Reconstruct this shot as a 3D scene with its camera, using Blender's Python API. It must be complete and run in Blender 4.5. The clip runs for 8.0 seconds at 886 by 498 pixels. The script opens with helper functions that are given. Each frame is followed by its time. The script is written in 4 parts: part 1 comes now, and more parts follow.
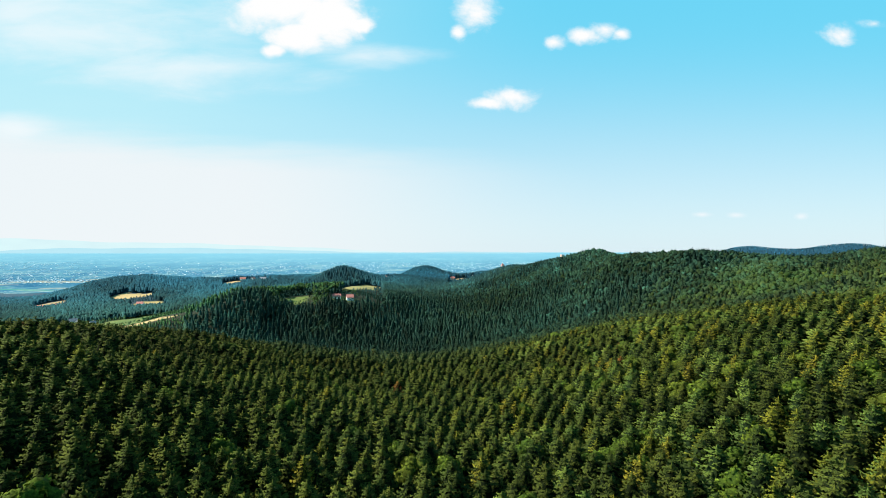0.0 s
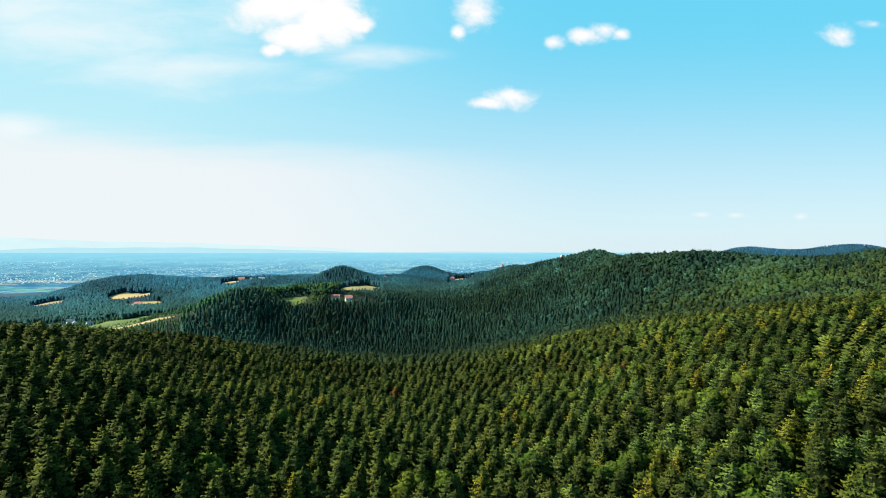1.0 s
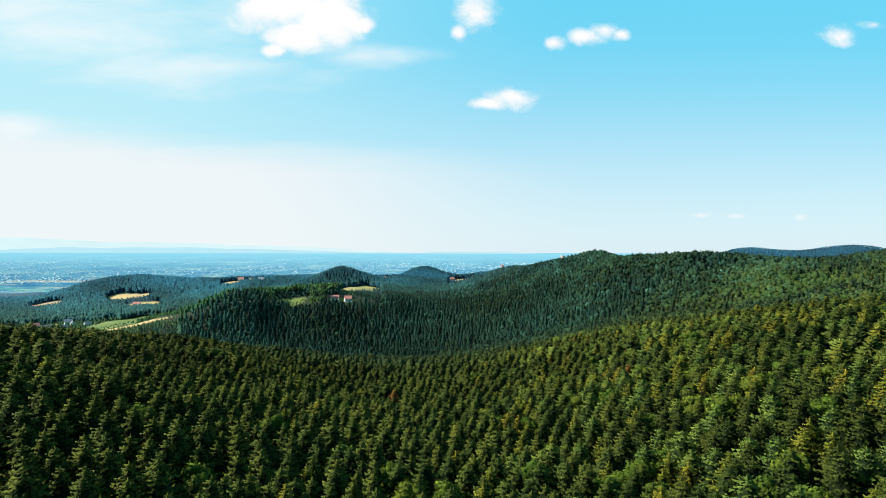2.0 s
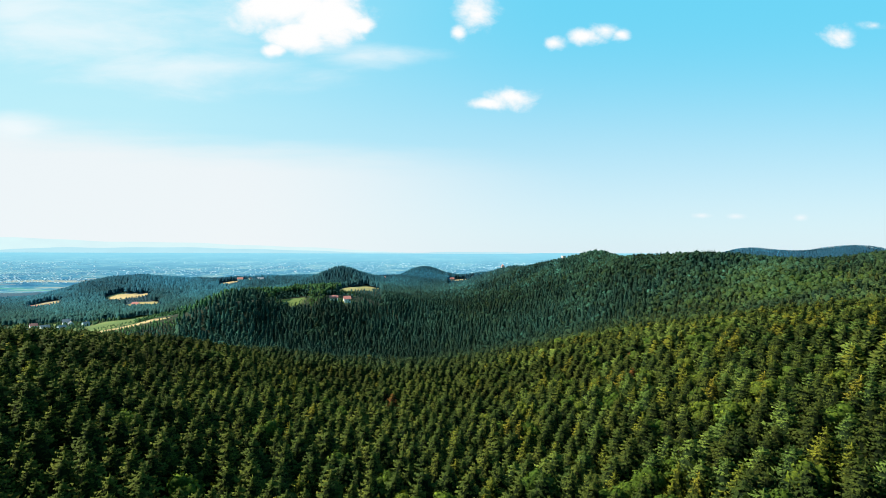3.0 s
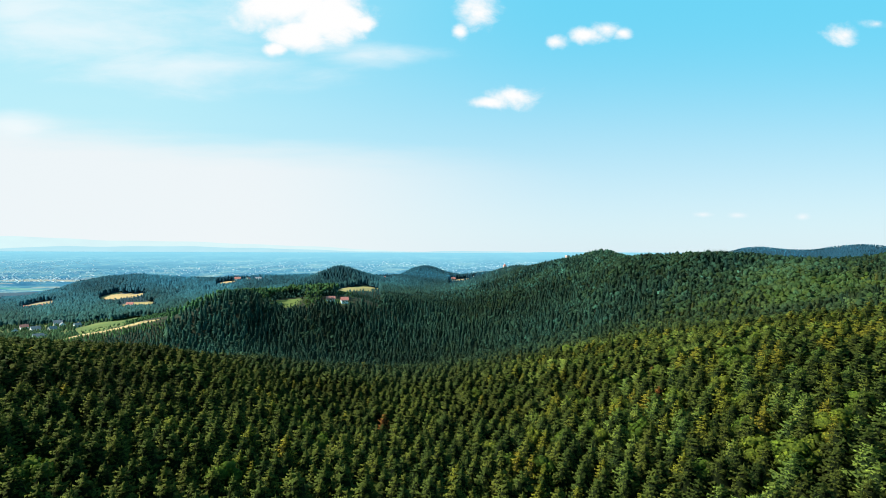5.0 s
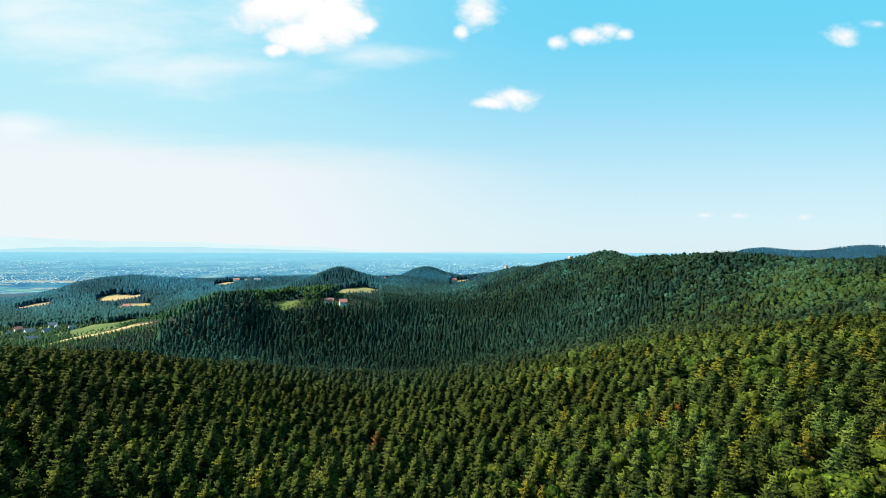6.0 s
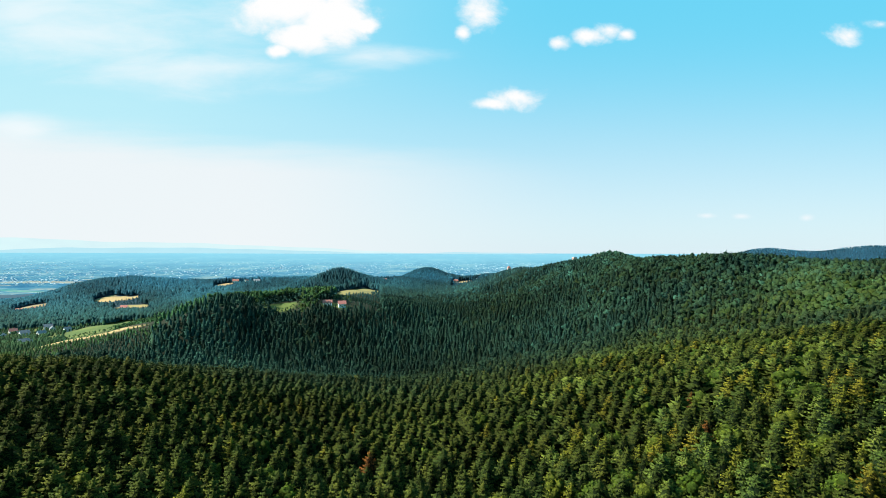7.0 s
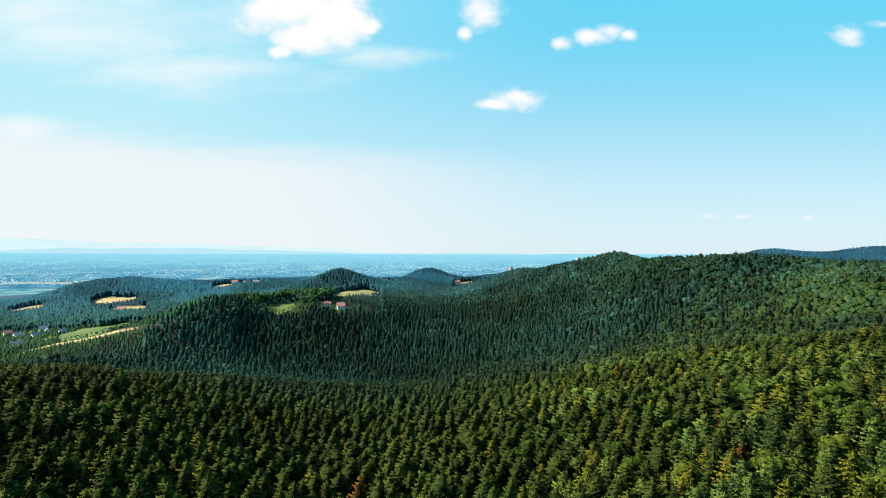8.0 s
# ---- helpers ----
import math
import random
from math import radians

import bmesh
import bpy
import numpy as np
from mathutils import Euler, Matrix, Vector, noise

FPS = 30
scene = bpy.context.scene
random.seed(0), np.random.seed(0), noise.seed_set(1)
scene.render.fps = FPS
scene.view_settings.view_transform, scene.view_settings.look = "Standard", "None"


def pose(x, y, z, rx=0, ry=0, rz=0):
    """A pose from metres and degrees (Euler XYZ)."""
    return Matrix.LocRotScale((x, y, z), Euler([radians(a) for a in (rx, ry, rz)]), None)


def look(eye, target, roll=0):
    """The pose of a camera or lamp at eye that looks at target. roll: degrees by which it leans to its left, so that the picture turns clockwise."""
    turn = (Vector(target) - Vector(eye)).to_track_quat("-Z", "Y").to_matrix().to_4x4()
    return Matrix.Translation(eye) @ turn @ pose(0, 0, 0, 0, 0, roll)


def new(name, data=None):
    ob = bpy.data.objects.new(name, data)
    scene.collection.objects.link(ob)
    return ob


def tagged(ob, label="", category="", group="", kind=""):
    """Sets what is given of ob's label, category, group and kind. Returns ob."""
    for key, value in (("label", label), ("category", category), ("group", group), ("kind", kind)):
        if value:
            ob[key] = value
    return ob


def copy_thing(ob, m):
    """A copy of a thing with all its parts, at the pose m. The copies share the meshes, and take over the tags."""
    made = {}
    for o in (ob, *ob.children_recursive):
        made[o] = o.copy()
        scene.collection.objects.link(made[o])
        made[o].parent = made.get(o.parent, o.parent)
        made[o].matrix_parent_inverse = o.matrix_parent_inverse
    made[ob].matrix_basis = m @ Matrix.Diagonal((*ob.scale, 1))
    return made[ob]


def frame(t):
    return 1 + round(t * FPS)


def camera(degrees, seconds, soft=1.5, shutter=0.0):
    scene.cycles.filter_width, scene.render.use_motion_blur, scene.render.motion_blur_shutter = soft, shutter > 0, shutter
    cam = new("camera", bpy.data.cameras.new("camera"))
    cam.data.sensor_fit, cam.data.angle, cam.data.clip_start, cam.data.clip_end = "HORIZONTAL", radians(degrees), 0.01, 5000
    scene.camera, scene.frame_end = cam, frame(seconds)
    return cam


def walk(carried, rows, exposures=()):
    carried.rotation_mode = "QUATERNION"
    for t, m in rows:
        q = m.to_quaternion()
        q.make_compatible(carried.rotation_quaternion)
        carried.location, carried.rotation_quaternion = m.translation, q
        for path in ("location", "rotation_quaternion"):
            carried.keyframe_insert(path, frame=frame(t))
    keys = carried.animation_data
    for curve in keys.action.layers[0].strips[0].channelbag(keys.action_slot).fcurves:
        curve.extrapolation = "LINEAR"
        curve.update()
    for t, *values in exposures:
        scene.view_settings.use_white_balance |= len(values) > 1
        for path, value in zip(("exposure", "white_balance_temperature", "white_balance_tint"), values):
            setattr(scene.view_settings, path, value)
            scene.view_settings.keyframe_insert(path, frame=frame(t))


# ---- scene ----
cam = camera(76.5, 8.0, soft=0.9)
METRES, EYE, TILT, LEAN, TURN = 90.0, 200.0, 0.0, 0.0, 0.0
ROWS = [
    (0.0, 0.0, 0.0, 0.0, -0.0, 0.0, -0.0),
    (0.5, 0.0009, 0.0333, 0.0071, -0.02, -0.0, -0.03),
    (1.0, 0.0016, 0.0659, 0.0096, -0.04, -0.02, -0.07),
    (1.5, 0.0022, 0.0969, 0.01, -0.04, 0.01, -0.11),
    (3.0, 0.0038, 0.1741, 0.0111, -0.04, 0.02, -0.18),
    (3.5, 0.0059, 0.2267, 0.0114, -0.03, -0.09, -0.19),
    (4.0, 0.0086, 0.2953, 0.012, 0.01, -0.15, -0.18),
    (4.5, 0.011, 0.3738, 0.0144, 0.05, -0.12, -0.19),
    (6.0, 0.022, 0.6317, 0.0201, 0.22, -0.02, -0.18),
    (6.5, 0.0251, 0.7228, 0.0203, 0.3, 0.02, -0.17),
    (7.0, 0.0286, 0.8148, 0.021, 0.4, 0.04, -0.18),
    (7.5, 0.0318, 0.9066, 0.0215, 0.49, 0.08, -0.2),
    (8.0, 0.035, 0.9984, 0.0215, 0.58, 0.09, -0.17),
]
walk(cam, [(t, pose(0, 0, EYE, TILT, LEAN, TURN) @ pose(METRES * x, METRES * y, METRES * z, 90 + pitch, roll, yaw)) for t, x, y, z, yaw, pitch, roll in ROWS], [(0.0, 1.1), (8.0, 1.1)])

# ---- sky and sun ----
SUN_AZ, SUN_EL = -91.0, 37.0          # degrees clockwise from straight ahead, degrees up
world = bpy.data.worlds.new("sky")
scene.world = world
world.use_nodes = True
wt = world.node_tree
wt.nodes.clear()


def nd(tree, kind, **inputs):
    """A node with its inputs set by name or number (in0, in1...)."""
    n = tree.nodes.new(kind)
    for key, value in inputs.items():
        slot = n.inputs[int(key[2:])] if key[:2] == "in" and key[2:].isdigit() else n.inputs[key.replace("_", " ")]
        if isinstance(value, bpy.types.NodeSocket):
            tree.links.new(value, slot)
        else:
            slot.default_value = value
    return n


def mth(tree, op, a, b=0.0, c=0.0, clamp=False):
    n = nd(tree, "ShaderNodeMath", in0=a, in1=b, in2=c)
    n.operation, n.use_clamp = op, clamp
    return n.outputs[0]


def smooth(tree, v, lo, hi):
    n = nd(tree, "ShaderNodeMapRange", Value=v, From_Min=lo, From_Max=hi)
    n.interpolation_type = "SMOOTHSTEP"
    return n.outputs[0]


def mixc(tree, f, a, b, mode="MIX"):
    n = tree.nodes.new("ShaderNodeMix")
    n.data_type, n.blend_type = "RGBA", mode
    for slot, value in ((n.inputs[0], f), (n.inputs[6], a), (n.inputs[7], b)):
        if isinstance(value, bpy.types.NodeSocket):
            tree.links.new(value, slot)
        else:
            slot.default_value = value if isinstance(value, float) else (*value[:3], 1)
    return n.outputs[2]


def noise_tex(tree, vec, scale, detail=5.0, rough=0.55, dist=0.0):
    return nd(tree, "ShaderNodeTexNoise", Vector=vec, Scale=scale, Detail=detail, Roughness=rough, Distortion=dist).outputs[0]


sky = wt.nodes.new("ShaderNodeTexSky")
sky.sky_type, sky.sun_disc = "NISHITA", False
sky.sun_elevation, sky.sun_rotation = radians(SUN_EL), radians(SUN_AZ)
sky.altitude, sky.air_density, sky.dust_density, sky.ozone_density = 350.0, 1.0, 1.0, 1.0
way = wt.nodes.new("ShaderNodeTexCoord").outputs["Generated"]
sep = nd(wt, "ShaderNodeSeparateXYZ", in0=way)
ahead = mth(wt, "MAXIMUM", sep.outputs[1], 0.05)
su = mth(wt, "DIVIDE", sep.outputs[0], ahead)
sv = mth(wt, "DIVIDE", sep.outputs[2], ahead)
flat = nd(wt, "ShaderNodeCombineXYZ", in0=su, in1=sv).outputs[0]
front = smooth(wt, sep.outputs[1], 0.1, 0.4)
tinted = mixc(wt, 1.0, sky.outputs[0], (0.51, 1.27, 1.18), "MULTIPLY")
scaled = mixc(wt, 1.0, tinted, (0.19, 0.19, 0.19), "MULTIPLY")
# the clear air before the camera pales evenly towards the horizon
low = mth(wt, "POWER", smooth(wt, sv, 0.50, -0.03), 1.55)
clear = mixc(wt, low, (0.155, 0.675, 0.93), (0.74, 0.865, 0.935))
hazed = mixc(wt, mth(wt, "MULTIPLY", front, 0.94), scaled, clear)
# a veil of white haze on the sun's side, with a fairly crisp upper edge
streak = noise_tex(wt, nd(wt, "ShaderNodeMapping", Vector=flat, Scale=(0.6, 5.0, 1.0)).outputs[0], 2.2, 6.0, 0.6)
edge = mth(wt, "MULTIPLY_ADD", su, -0.07, 0.150)
edge = mth(wt, "MULTIPLY_ADD", mth(wt, "SUBTRACT", streak, 0.5), 0.11, edge)
veil = smooth(wt, mth(wt, "SUBTRACT", edge, sv), -0.045, 0.035)
veil = mth(wt, "MULTIPLY", mth(wt, "MULTIPLY", veil, smooth(wt, su, 0.32, -0.40)), front)
thin = mth(wt, "MULTIPLY", smooth(wt, su, 0.25, -0.7), mth(wt, "MULTIPLY_ADD", streak, 0.3, 0.75))
hazed = mixc(wt, mth(wt, "MULTIPLY", mth(wt, "MULTIPLY", thin, front), 0.8), hazed, (0.58, 0.895, 0.955))
hazed = mixc(wt, mth(wt, "MULTIPLY", veil, 0.85), hazed, (0.905, 0.925, 0.945))


def puff(px, py, rx, ry):
    d = nd(wt, "ShaderNodeMapping", Vector=flat, Scale=(995.0 / rx, 995.0 / ry, 1.0),
           Location=(-(px - 784) / rx, -(441 - py) / ry, 0.0)).outputs[0]
    ln = nd(wt, "ShaderNodeVectorMath", in0=d)
    ln.operation = "LENGTH"
    return mth(wt, "SUBTRACT", 1.0, ln.outputs["Value"])


def clouds(spots, scale, amount, lo, hi, stretch=(1, 1.5, 1)):
    best = None
    for s in spots:
        p = puff(*s)
        best = p if best is None else mth(wt, "MAXIMUM", best, p)
    n = noise_tex(wt, nd(wt, "ShaderNodeMapping", Vector=flat, Scale=stretch).outputs[0], scale, 7.0, 0.6, 0.25)
    v = mth(wt, "MULTIPLY_ADD", mth(wt, "SUBTRACT", n, 0.5), amount, mth(wt, "MAXIMUM", best, -2.0))
    return mth(wt, "MULTIPLY", smooth(wt, v, lo, hi), front)


wisps = clouds([(150, 55, 330, 75), (330, 120, 250, 45), (30, 20, 150, 60), (30, 225, 90, 30), (640, 100, 120, 25)], 4.5, 2.6, -0.3, 1.2, (0.8, 3.0, 1))
hazed = mixc(wt, mth(wt, "MULTIPLY", wisps, 0.7), hazed, (0.93, 0.98, 1.0))
heap = clouds([(500, 8, 112, 58), (582, 26, 98, 62), (524, 64, 66, 36), (484, 90, 30, 16), (640, 44, 32, 20)], 11.0, 1.8, -0.1, 0.6)
hazed = mixc(wt, heap, hazed, (1.0, 1.0, 1.0))
cumulus = clouds([
                  (842, 16, 42, 44), (812, 58, 16, 18), (1038, 62, 34, 18), (1070, 52, 40, 15), (1100, 58, 22, 14), (980, 76, 25, 14),
                  (902, 172, 50, 26), (862, 183, 58, 13), (1492, 62, 34, 20), (1548, 42, 34, 15)],
                 11.0, 3.0, -0.1, 1.0)
faint = clouds([(1304, 381, 22, 7), (1419, 383, 16, 7), (1242, 380, 20, 6)], 13.0, 2.0, -0.1, 1.3)
hazed = mixc(wt, mth(wt, "MULTIPLY", faint, 0.7), hazed, (0.97, 0.98, 1.0))
hazed = mixc(wt, cumulus, hazed, (1.0, 1.0, 1.0))
bg = nd(wt, "ShaderNodeBackground", Color=hazed, Strength=0.466)
wt.links.new(bg.outputs[0], nd(wt, "ShaderNodeOutputWorld").inputs[0])

sun = new("sun", bpy.data.lights.new("sun", "SUN"))
sun.data.energy, sun.data.angle, sun.data.color = 5.0, radians(0.55), (1.0, 0.94, 0.82)
az, el = radians(SUN_AZ), radians(SUN_EL)
to_sun = Vector((math.sin(az) * math.cos(el), math.cos(az) * math.cos(el), math.sin(el)))
sun.matrix_world = look(Vector((0, 0, 400)) + to_sun * 100, (0, 0, 400))


# ---- materials ----
def material(name):
    m = bpy.data.materials.new(name)
    m.use_nodes = True
    t = m.node_tree
    b = t.nodes["Principled BSDF"]
    b.inputs["Roughness"].default_value = 0.8
    b.inputs["Specular IOR Level"].default_value = 0.25
    return m, t, b


def ramp(tree, v, *stops):
    n = nd(tree, "ShaderNodeValToRGB", in0=v)
    e = n.color_ramp.elements
    while len(e) < len(stops):
        e.new(0.5)
    for slot, (p, c) in zip(e, stops):
        slot.position, slot.color = p, (*c, 1)
    return n.outputs[0]


def here(tree):
    return nd(tree, "ShaderNodeNewGeometry").outputs["Position"]


def foliage(name, *stops):
    """Leaves or needles: colour by the single tree (or by the stand's leaf colour with its haze and shade), grain,
    paler fresh tips, and inner boughs darkened as shade.
    """
    m, t, b = material(name)
    if stops:
        rnd = nd(t, "ShaderNodeObjectInfo").outputs["Random"]
        col = ramp(t, rnd, *stops)
    else:
        a = nd(t, "ShaderNodeAttribute")
        a.attribute_name = "leaf_haze_tint"
        col = a.outputs["Color"]
    g = noise_tex(t, here(t), 0.9, 3.0)
    col = mixc(t, 1.0, col, ramp(t, g, (0.3, (0.55, 0.60, 0.60)), (0.7, (1.25, 1.18, 1.0))), "MULTIPLY")
    col = mixc(t, 1.0, col, ramp(t, noise_tex(t, here(t), 2.6, 4.0, 0.7), (0.34, (0.45, 0.48, 0.52)), (0.66, (1.42, 1.44, 1.42))), "MULTIPLY")
    crown_light = nd(t, "ShaderNodeAttribute")
    crown_light.attribute_name = "crown_light"
    # shade inside the crown and light on its ends are painted into the colour
    col = mixc(t, crown_light.outputs["Fac"], mixc(t, 1.0, col, (0.37, 0.41, 0.45), "MULTIPLY"), mixc(t, 1.0, col, (2.65, 2.38, 1.40), "MULTIPLY"))
    t.links.new(col, b.inputs["Base Color"])
    b.inputs["Roughness"].default_value = 0.85
    b.inputs["Specular IOR Level"].default_value = 0.04
    tr = nd(t, "ShaderNodeBsdfTranslucent", Color=mixc(t, 1.0, col, (1.2, 1.25, 0.7), "MULTIPLY"))
    mx = nd(t, "ShaderNodeMixShader", in0=0.10, in1=b.outputs[0], in2=tr.outputs[0])
    t.links.new(mx.outputs[0], t.nodes["Material Output"].inputs[0])
    return m


def plain(name, c1, c2, scale=1.0, rough=0.85, bump=0.0):
    m, t, b = material(name)
    p = nd(t, "ShaderNodeTexCoord").outputs["Object"]
    g = noise_tex(t, p, scale, 6.0, 0.6)
    t.links.new(ramp(t, g, (0.32, c1), (0.68, c2)), b.inputs["Base Color"])
    b.inputs["Roughness"].default_value = rough
    if bump:
        t.links.new(nd(t, "ShaderNodeBump", Height=noise_tex(t, p, scale * 5), Strength=bump, Distance=0.1).outputs[0], b.inputs["Normal"])
    return m


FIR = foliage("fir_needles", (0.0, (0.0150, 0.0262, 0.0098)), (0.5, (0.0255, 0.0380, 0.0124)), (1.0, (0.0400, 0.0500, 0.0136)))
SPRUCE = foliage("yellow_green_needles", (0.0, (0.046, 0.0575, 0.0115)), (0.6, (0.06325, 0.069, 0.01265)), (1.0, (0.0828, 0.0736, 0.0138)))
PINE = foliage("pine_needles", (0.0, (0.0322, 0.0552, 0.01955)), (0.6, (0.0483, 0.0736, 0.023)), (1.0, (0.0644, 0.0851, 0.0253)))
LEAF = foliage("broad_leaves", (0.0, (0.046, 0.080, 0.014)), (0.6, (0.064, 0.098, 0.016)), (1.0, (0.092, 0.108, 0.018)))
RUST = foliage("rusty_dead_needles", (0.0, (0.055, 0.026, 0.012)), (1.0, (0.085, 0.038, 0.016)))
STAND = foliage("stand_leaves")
BARK = plain("bark", (0.06, 0.042, 0.028), (0.17, 0.12, 0.08), 3.0, 0.95, 0.4)


# ---- the lie of the land ----
HILLS_NEAR = [
    (0, -700, 700, 500, 55.8),
    (0, 100, 1500, 700, 52.4),
    (-150, 110, 90, 100, 31.2),
    (-200, 300, 110, 110, 17.8),
    (-60, 300, 80, 100, -3.7),
    (0, 170, 60, 120, -16.1),
    (90, 250, 80, 90, 6.5),
    (190, 200, 90, 110, 7.8),
    (330, 480, 120, 130, 22.4),
    (210, 420, 80, 90, 0.3),
    (200, 560, 80, 100, -4.2),
    (400, 600, 150, 140, 8.7),
    (255, 690, 80, 100, 42.8),
]
HILLS_RIDGE = [
    (225, 860, 70, 90, 33.0),
    (200, 1000, 90, 90, 38.7),
    (150, 1220, 70, 110, 38.8),
    (60, 1100, 130, 200, 14.7),
    (-60, 560, 130, 110, -25.6),
    (-247, 700, 60, 65, 37.9),
    (-190, 800, 100, 80, 51.4),
    (-60, 760, 110, 90, -2.3),
    (-330, 630, 45, 45, 22.3),
    (-400, 660, 50, 45, 14.4),
    (-140, 780, 55, 55, 13.0),
    (-200, 765, 50, 55, -26.9),
    (-165, 1090, 60, 70, 23.7),
]
HILLS_VALLEY = [
    (70, 1330, 80, 110, -20.4),
    (-120, 660, 80, 70, -9.0),
    (-380, 560, 90, 110, -18.1),
    (-500, 850, 160, 160, 1.7),
    (-130, 1000, 130, 130, 6.7),
    (-228, 1270, 45, 50, 30.8),
    (-220, 1350, 180, 160, 36.0),
    (-55, 1680, 50, 70, 38.1),
    (0, 1600, 200, 200, 25.3),
    (-829, 1450, 110, 100, 36.7),
    (-650, 1500, 220, 140, 33.5),
    (-420, 1480, 170, 150, 26.1),
    (-720, 1200, 180, 130, 14.7),
]
HILLS_FAR = [
    (-350, 1050, 150, 140, 16.1),
    (-1100, 1300, 250, 220, -0.9),
    (600, 300, 300, 350, 19.5),
    (-500, 300, 250, 250, 7.3),
    (800, 900, 350, 400, 78.3),
    (300, 1500, 300, 300, 47.4),
    (-100, -100, 250, 200, -7.2),
    (200, 0, 200, 200, 26.4),
    (1190, 1700, 100, 170, 77.9),
    (880, 1700, 130, 170, 114.6),
    (1340, 1700, 130, 170, 58.6),
    (1040, 1700, 110, 170, 45.7),
    (1550, 1700, 200, 180, 104.5),
    (-900, 850, 300, 250, -21.3),
    (-700, 0, 400, 400, 14.6),
    (800, -100, 400, 400, 72.5),
]
HILLS_CREST = [
    (241, 880, 26, 60, 15.1),
    (-100, 1450, 70, 120, -5.1),
    (20, 1580, 45, 120, -3.0),
    (-330, 1420, 80, 110, -5.0),
    (110, 1400, 50, 80, 11.3),
    (420, 560, 60, 60, -0.9),
    (480, 520, 60, 60, 20.5),
    (300, 640, 50, 60, 3.9),
    (-400, 672, 55, 30, 4.2),
]
HILLS_DIP = [(-385, 610, 75, 22, -11.0), (-195, 690, 20, 60, -9.0), (-255, 675, 28, 45, 3.0), (-240, 615, 14, 35, -8.0)]
HILLS = np.array(HILLS_NEAR + HILLS_RIDGE + HILLS_VALLEY + HILLS_FAR + HILLS_CREST + HILLS_DIP)
LEVEL = 50.0


def land(x, y):
    """Height of the ground, for arrays or numbers."""
    x, y = np.asarray(x, float), np.asarray(y, float)
    z = np.full(np.broadcast(x, y).shape, LEVEL)
    for cx, cy, sx, sy, up in HILLS:
        z = z + up * np.exp(-0.5 * (((x - cx) / sx) ** 2 + ((y - cy) / sy) ** 2))
    z = z + 1.6 * np.sin(x / 31 + 1.3 * np.sin(y / 47)) * np.sin(y / 37 + 0.7) + 0.7 * np.sin(x / 13 + y / 17)
    return z


def mesh_ob(name, v, f, mats, attrs=(), smooth_faces=False, index=None, normals=None):
    """A mesh object from arrays of corners and of triangles or quads."""
    me = bpy.data.meshes.new(name)
    f = np.asarray(f)
    n, k = f.shape
    me.vertices.add(len(v))
    me.vertices.foreach_set("co", np.asarray(v, np.float32).ravel())
    me.loops.add(n * k)
    me.loops.foreach_set("vertex_index", f.astype(np.int32).ravel())
    me.polygons.add(n)
    me.polygons.foreach_set("loop_start", np.arange(0, n * k, k, dtype=np.int32))
    me.polygons.foreach_set("use_smooth", np.full(n, smooth_faces))
    if index is not None:
        me.polygons.foreach_set("material_index", np.asarray(index, np.int32))
    for m in mats:
        me.materials.append(m)
    for key, kind, data in attrs:
        a = me.attributes.new(key, kind, "POINT")
        a.data.foreach_set("color" if kind == "FLOAT_COLOR" else "value", np.asarray(data, np.float32).ravel())
    me.update(calc_edges=True)
    if normals is not None:
        me.normals_split_custom_set_from_vertices(np.asarray(normals, np.float32))
    return new(name, me)


def sheet(name, xs, ys, height, mat):
    gx, gy = np.meshgrid(xs, ys)
    v = np.stack([gx, gy, height(gx, gy)], -1).reshape(-1, 3)
    nx, ny = len(xs), len(ys)
    i = (np.arange(ny - 1)[:, None] * nx + np.arange(nx - 1)[None]).ravel()
    return mesh_ob(name, v, np.stack([i, i + 1, i + nx + 1, i + nx], 1), [mat], smooth_faces=True)


# clearings: x, y, half width, half depth, turn in degrees
HAY, MEADOW, STRIP, PADDOCK = (-725, 1305, 46, 27, 12), (-163, 1125, 38, 70, 0), (-386, 660, 74, 6, -9), (-548, 950, 40, 90, 0)
YARD, GLADE, TAN, VILLAGE = (-137, 774, 17, 9, 0), (-211, 794, 20, 24, 0), (50, 1500, 32, 60, 0), (-660, 955, 80, 85, 0)
STUBBLE, CROFT, TILTH = (-640, 1215, 34, 30, 0), (-541, 1440, 22, 30, 0), (-895, 1275, 34, 20, 0)
HAMLET, FARMS = (-160, 1442, 30, 26, 0), (-496, 1464, 36, 14, 0)
CLEARINGS = [HAY, MEADOW, STRIP, PADDOCK, YARD, GLADE, TAN, STUBBLE, CROFT, TILTH, HAMLET, FARMS]


def inside(x, y, spot, grow=0.0):
    cx, cy, rx, ry, deg = spot
    c, s = math.cos(radians(deg)), math.sin(radians(deg))
    dx, dy = x - cx, y - cy
    u, v = (dx * c + dy * s) / (rx + grow), (-dx * s + dy * c) / (ry + grow)
    return u * u + v * v + 0.28 * np.sin(dx / 11 + 1) * np.sin(dy / 15) + 0.12 * np.sin(dx / 5 + dy / 7) < 1


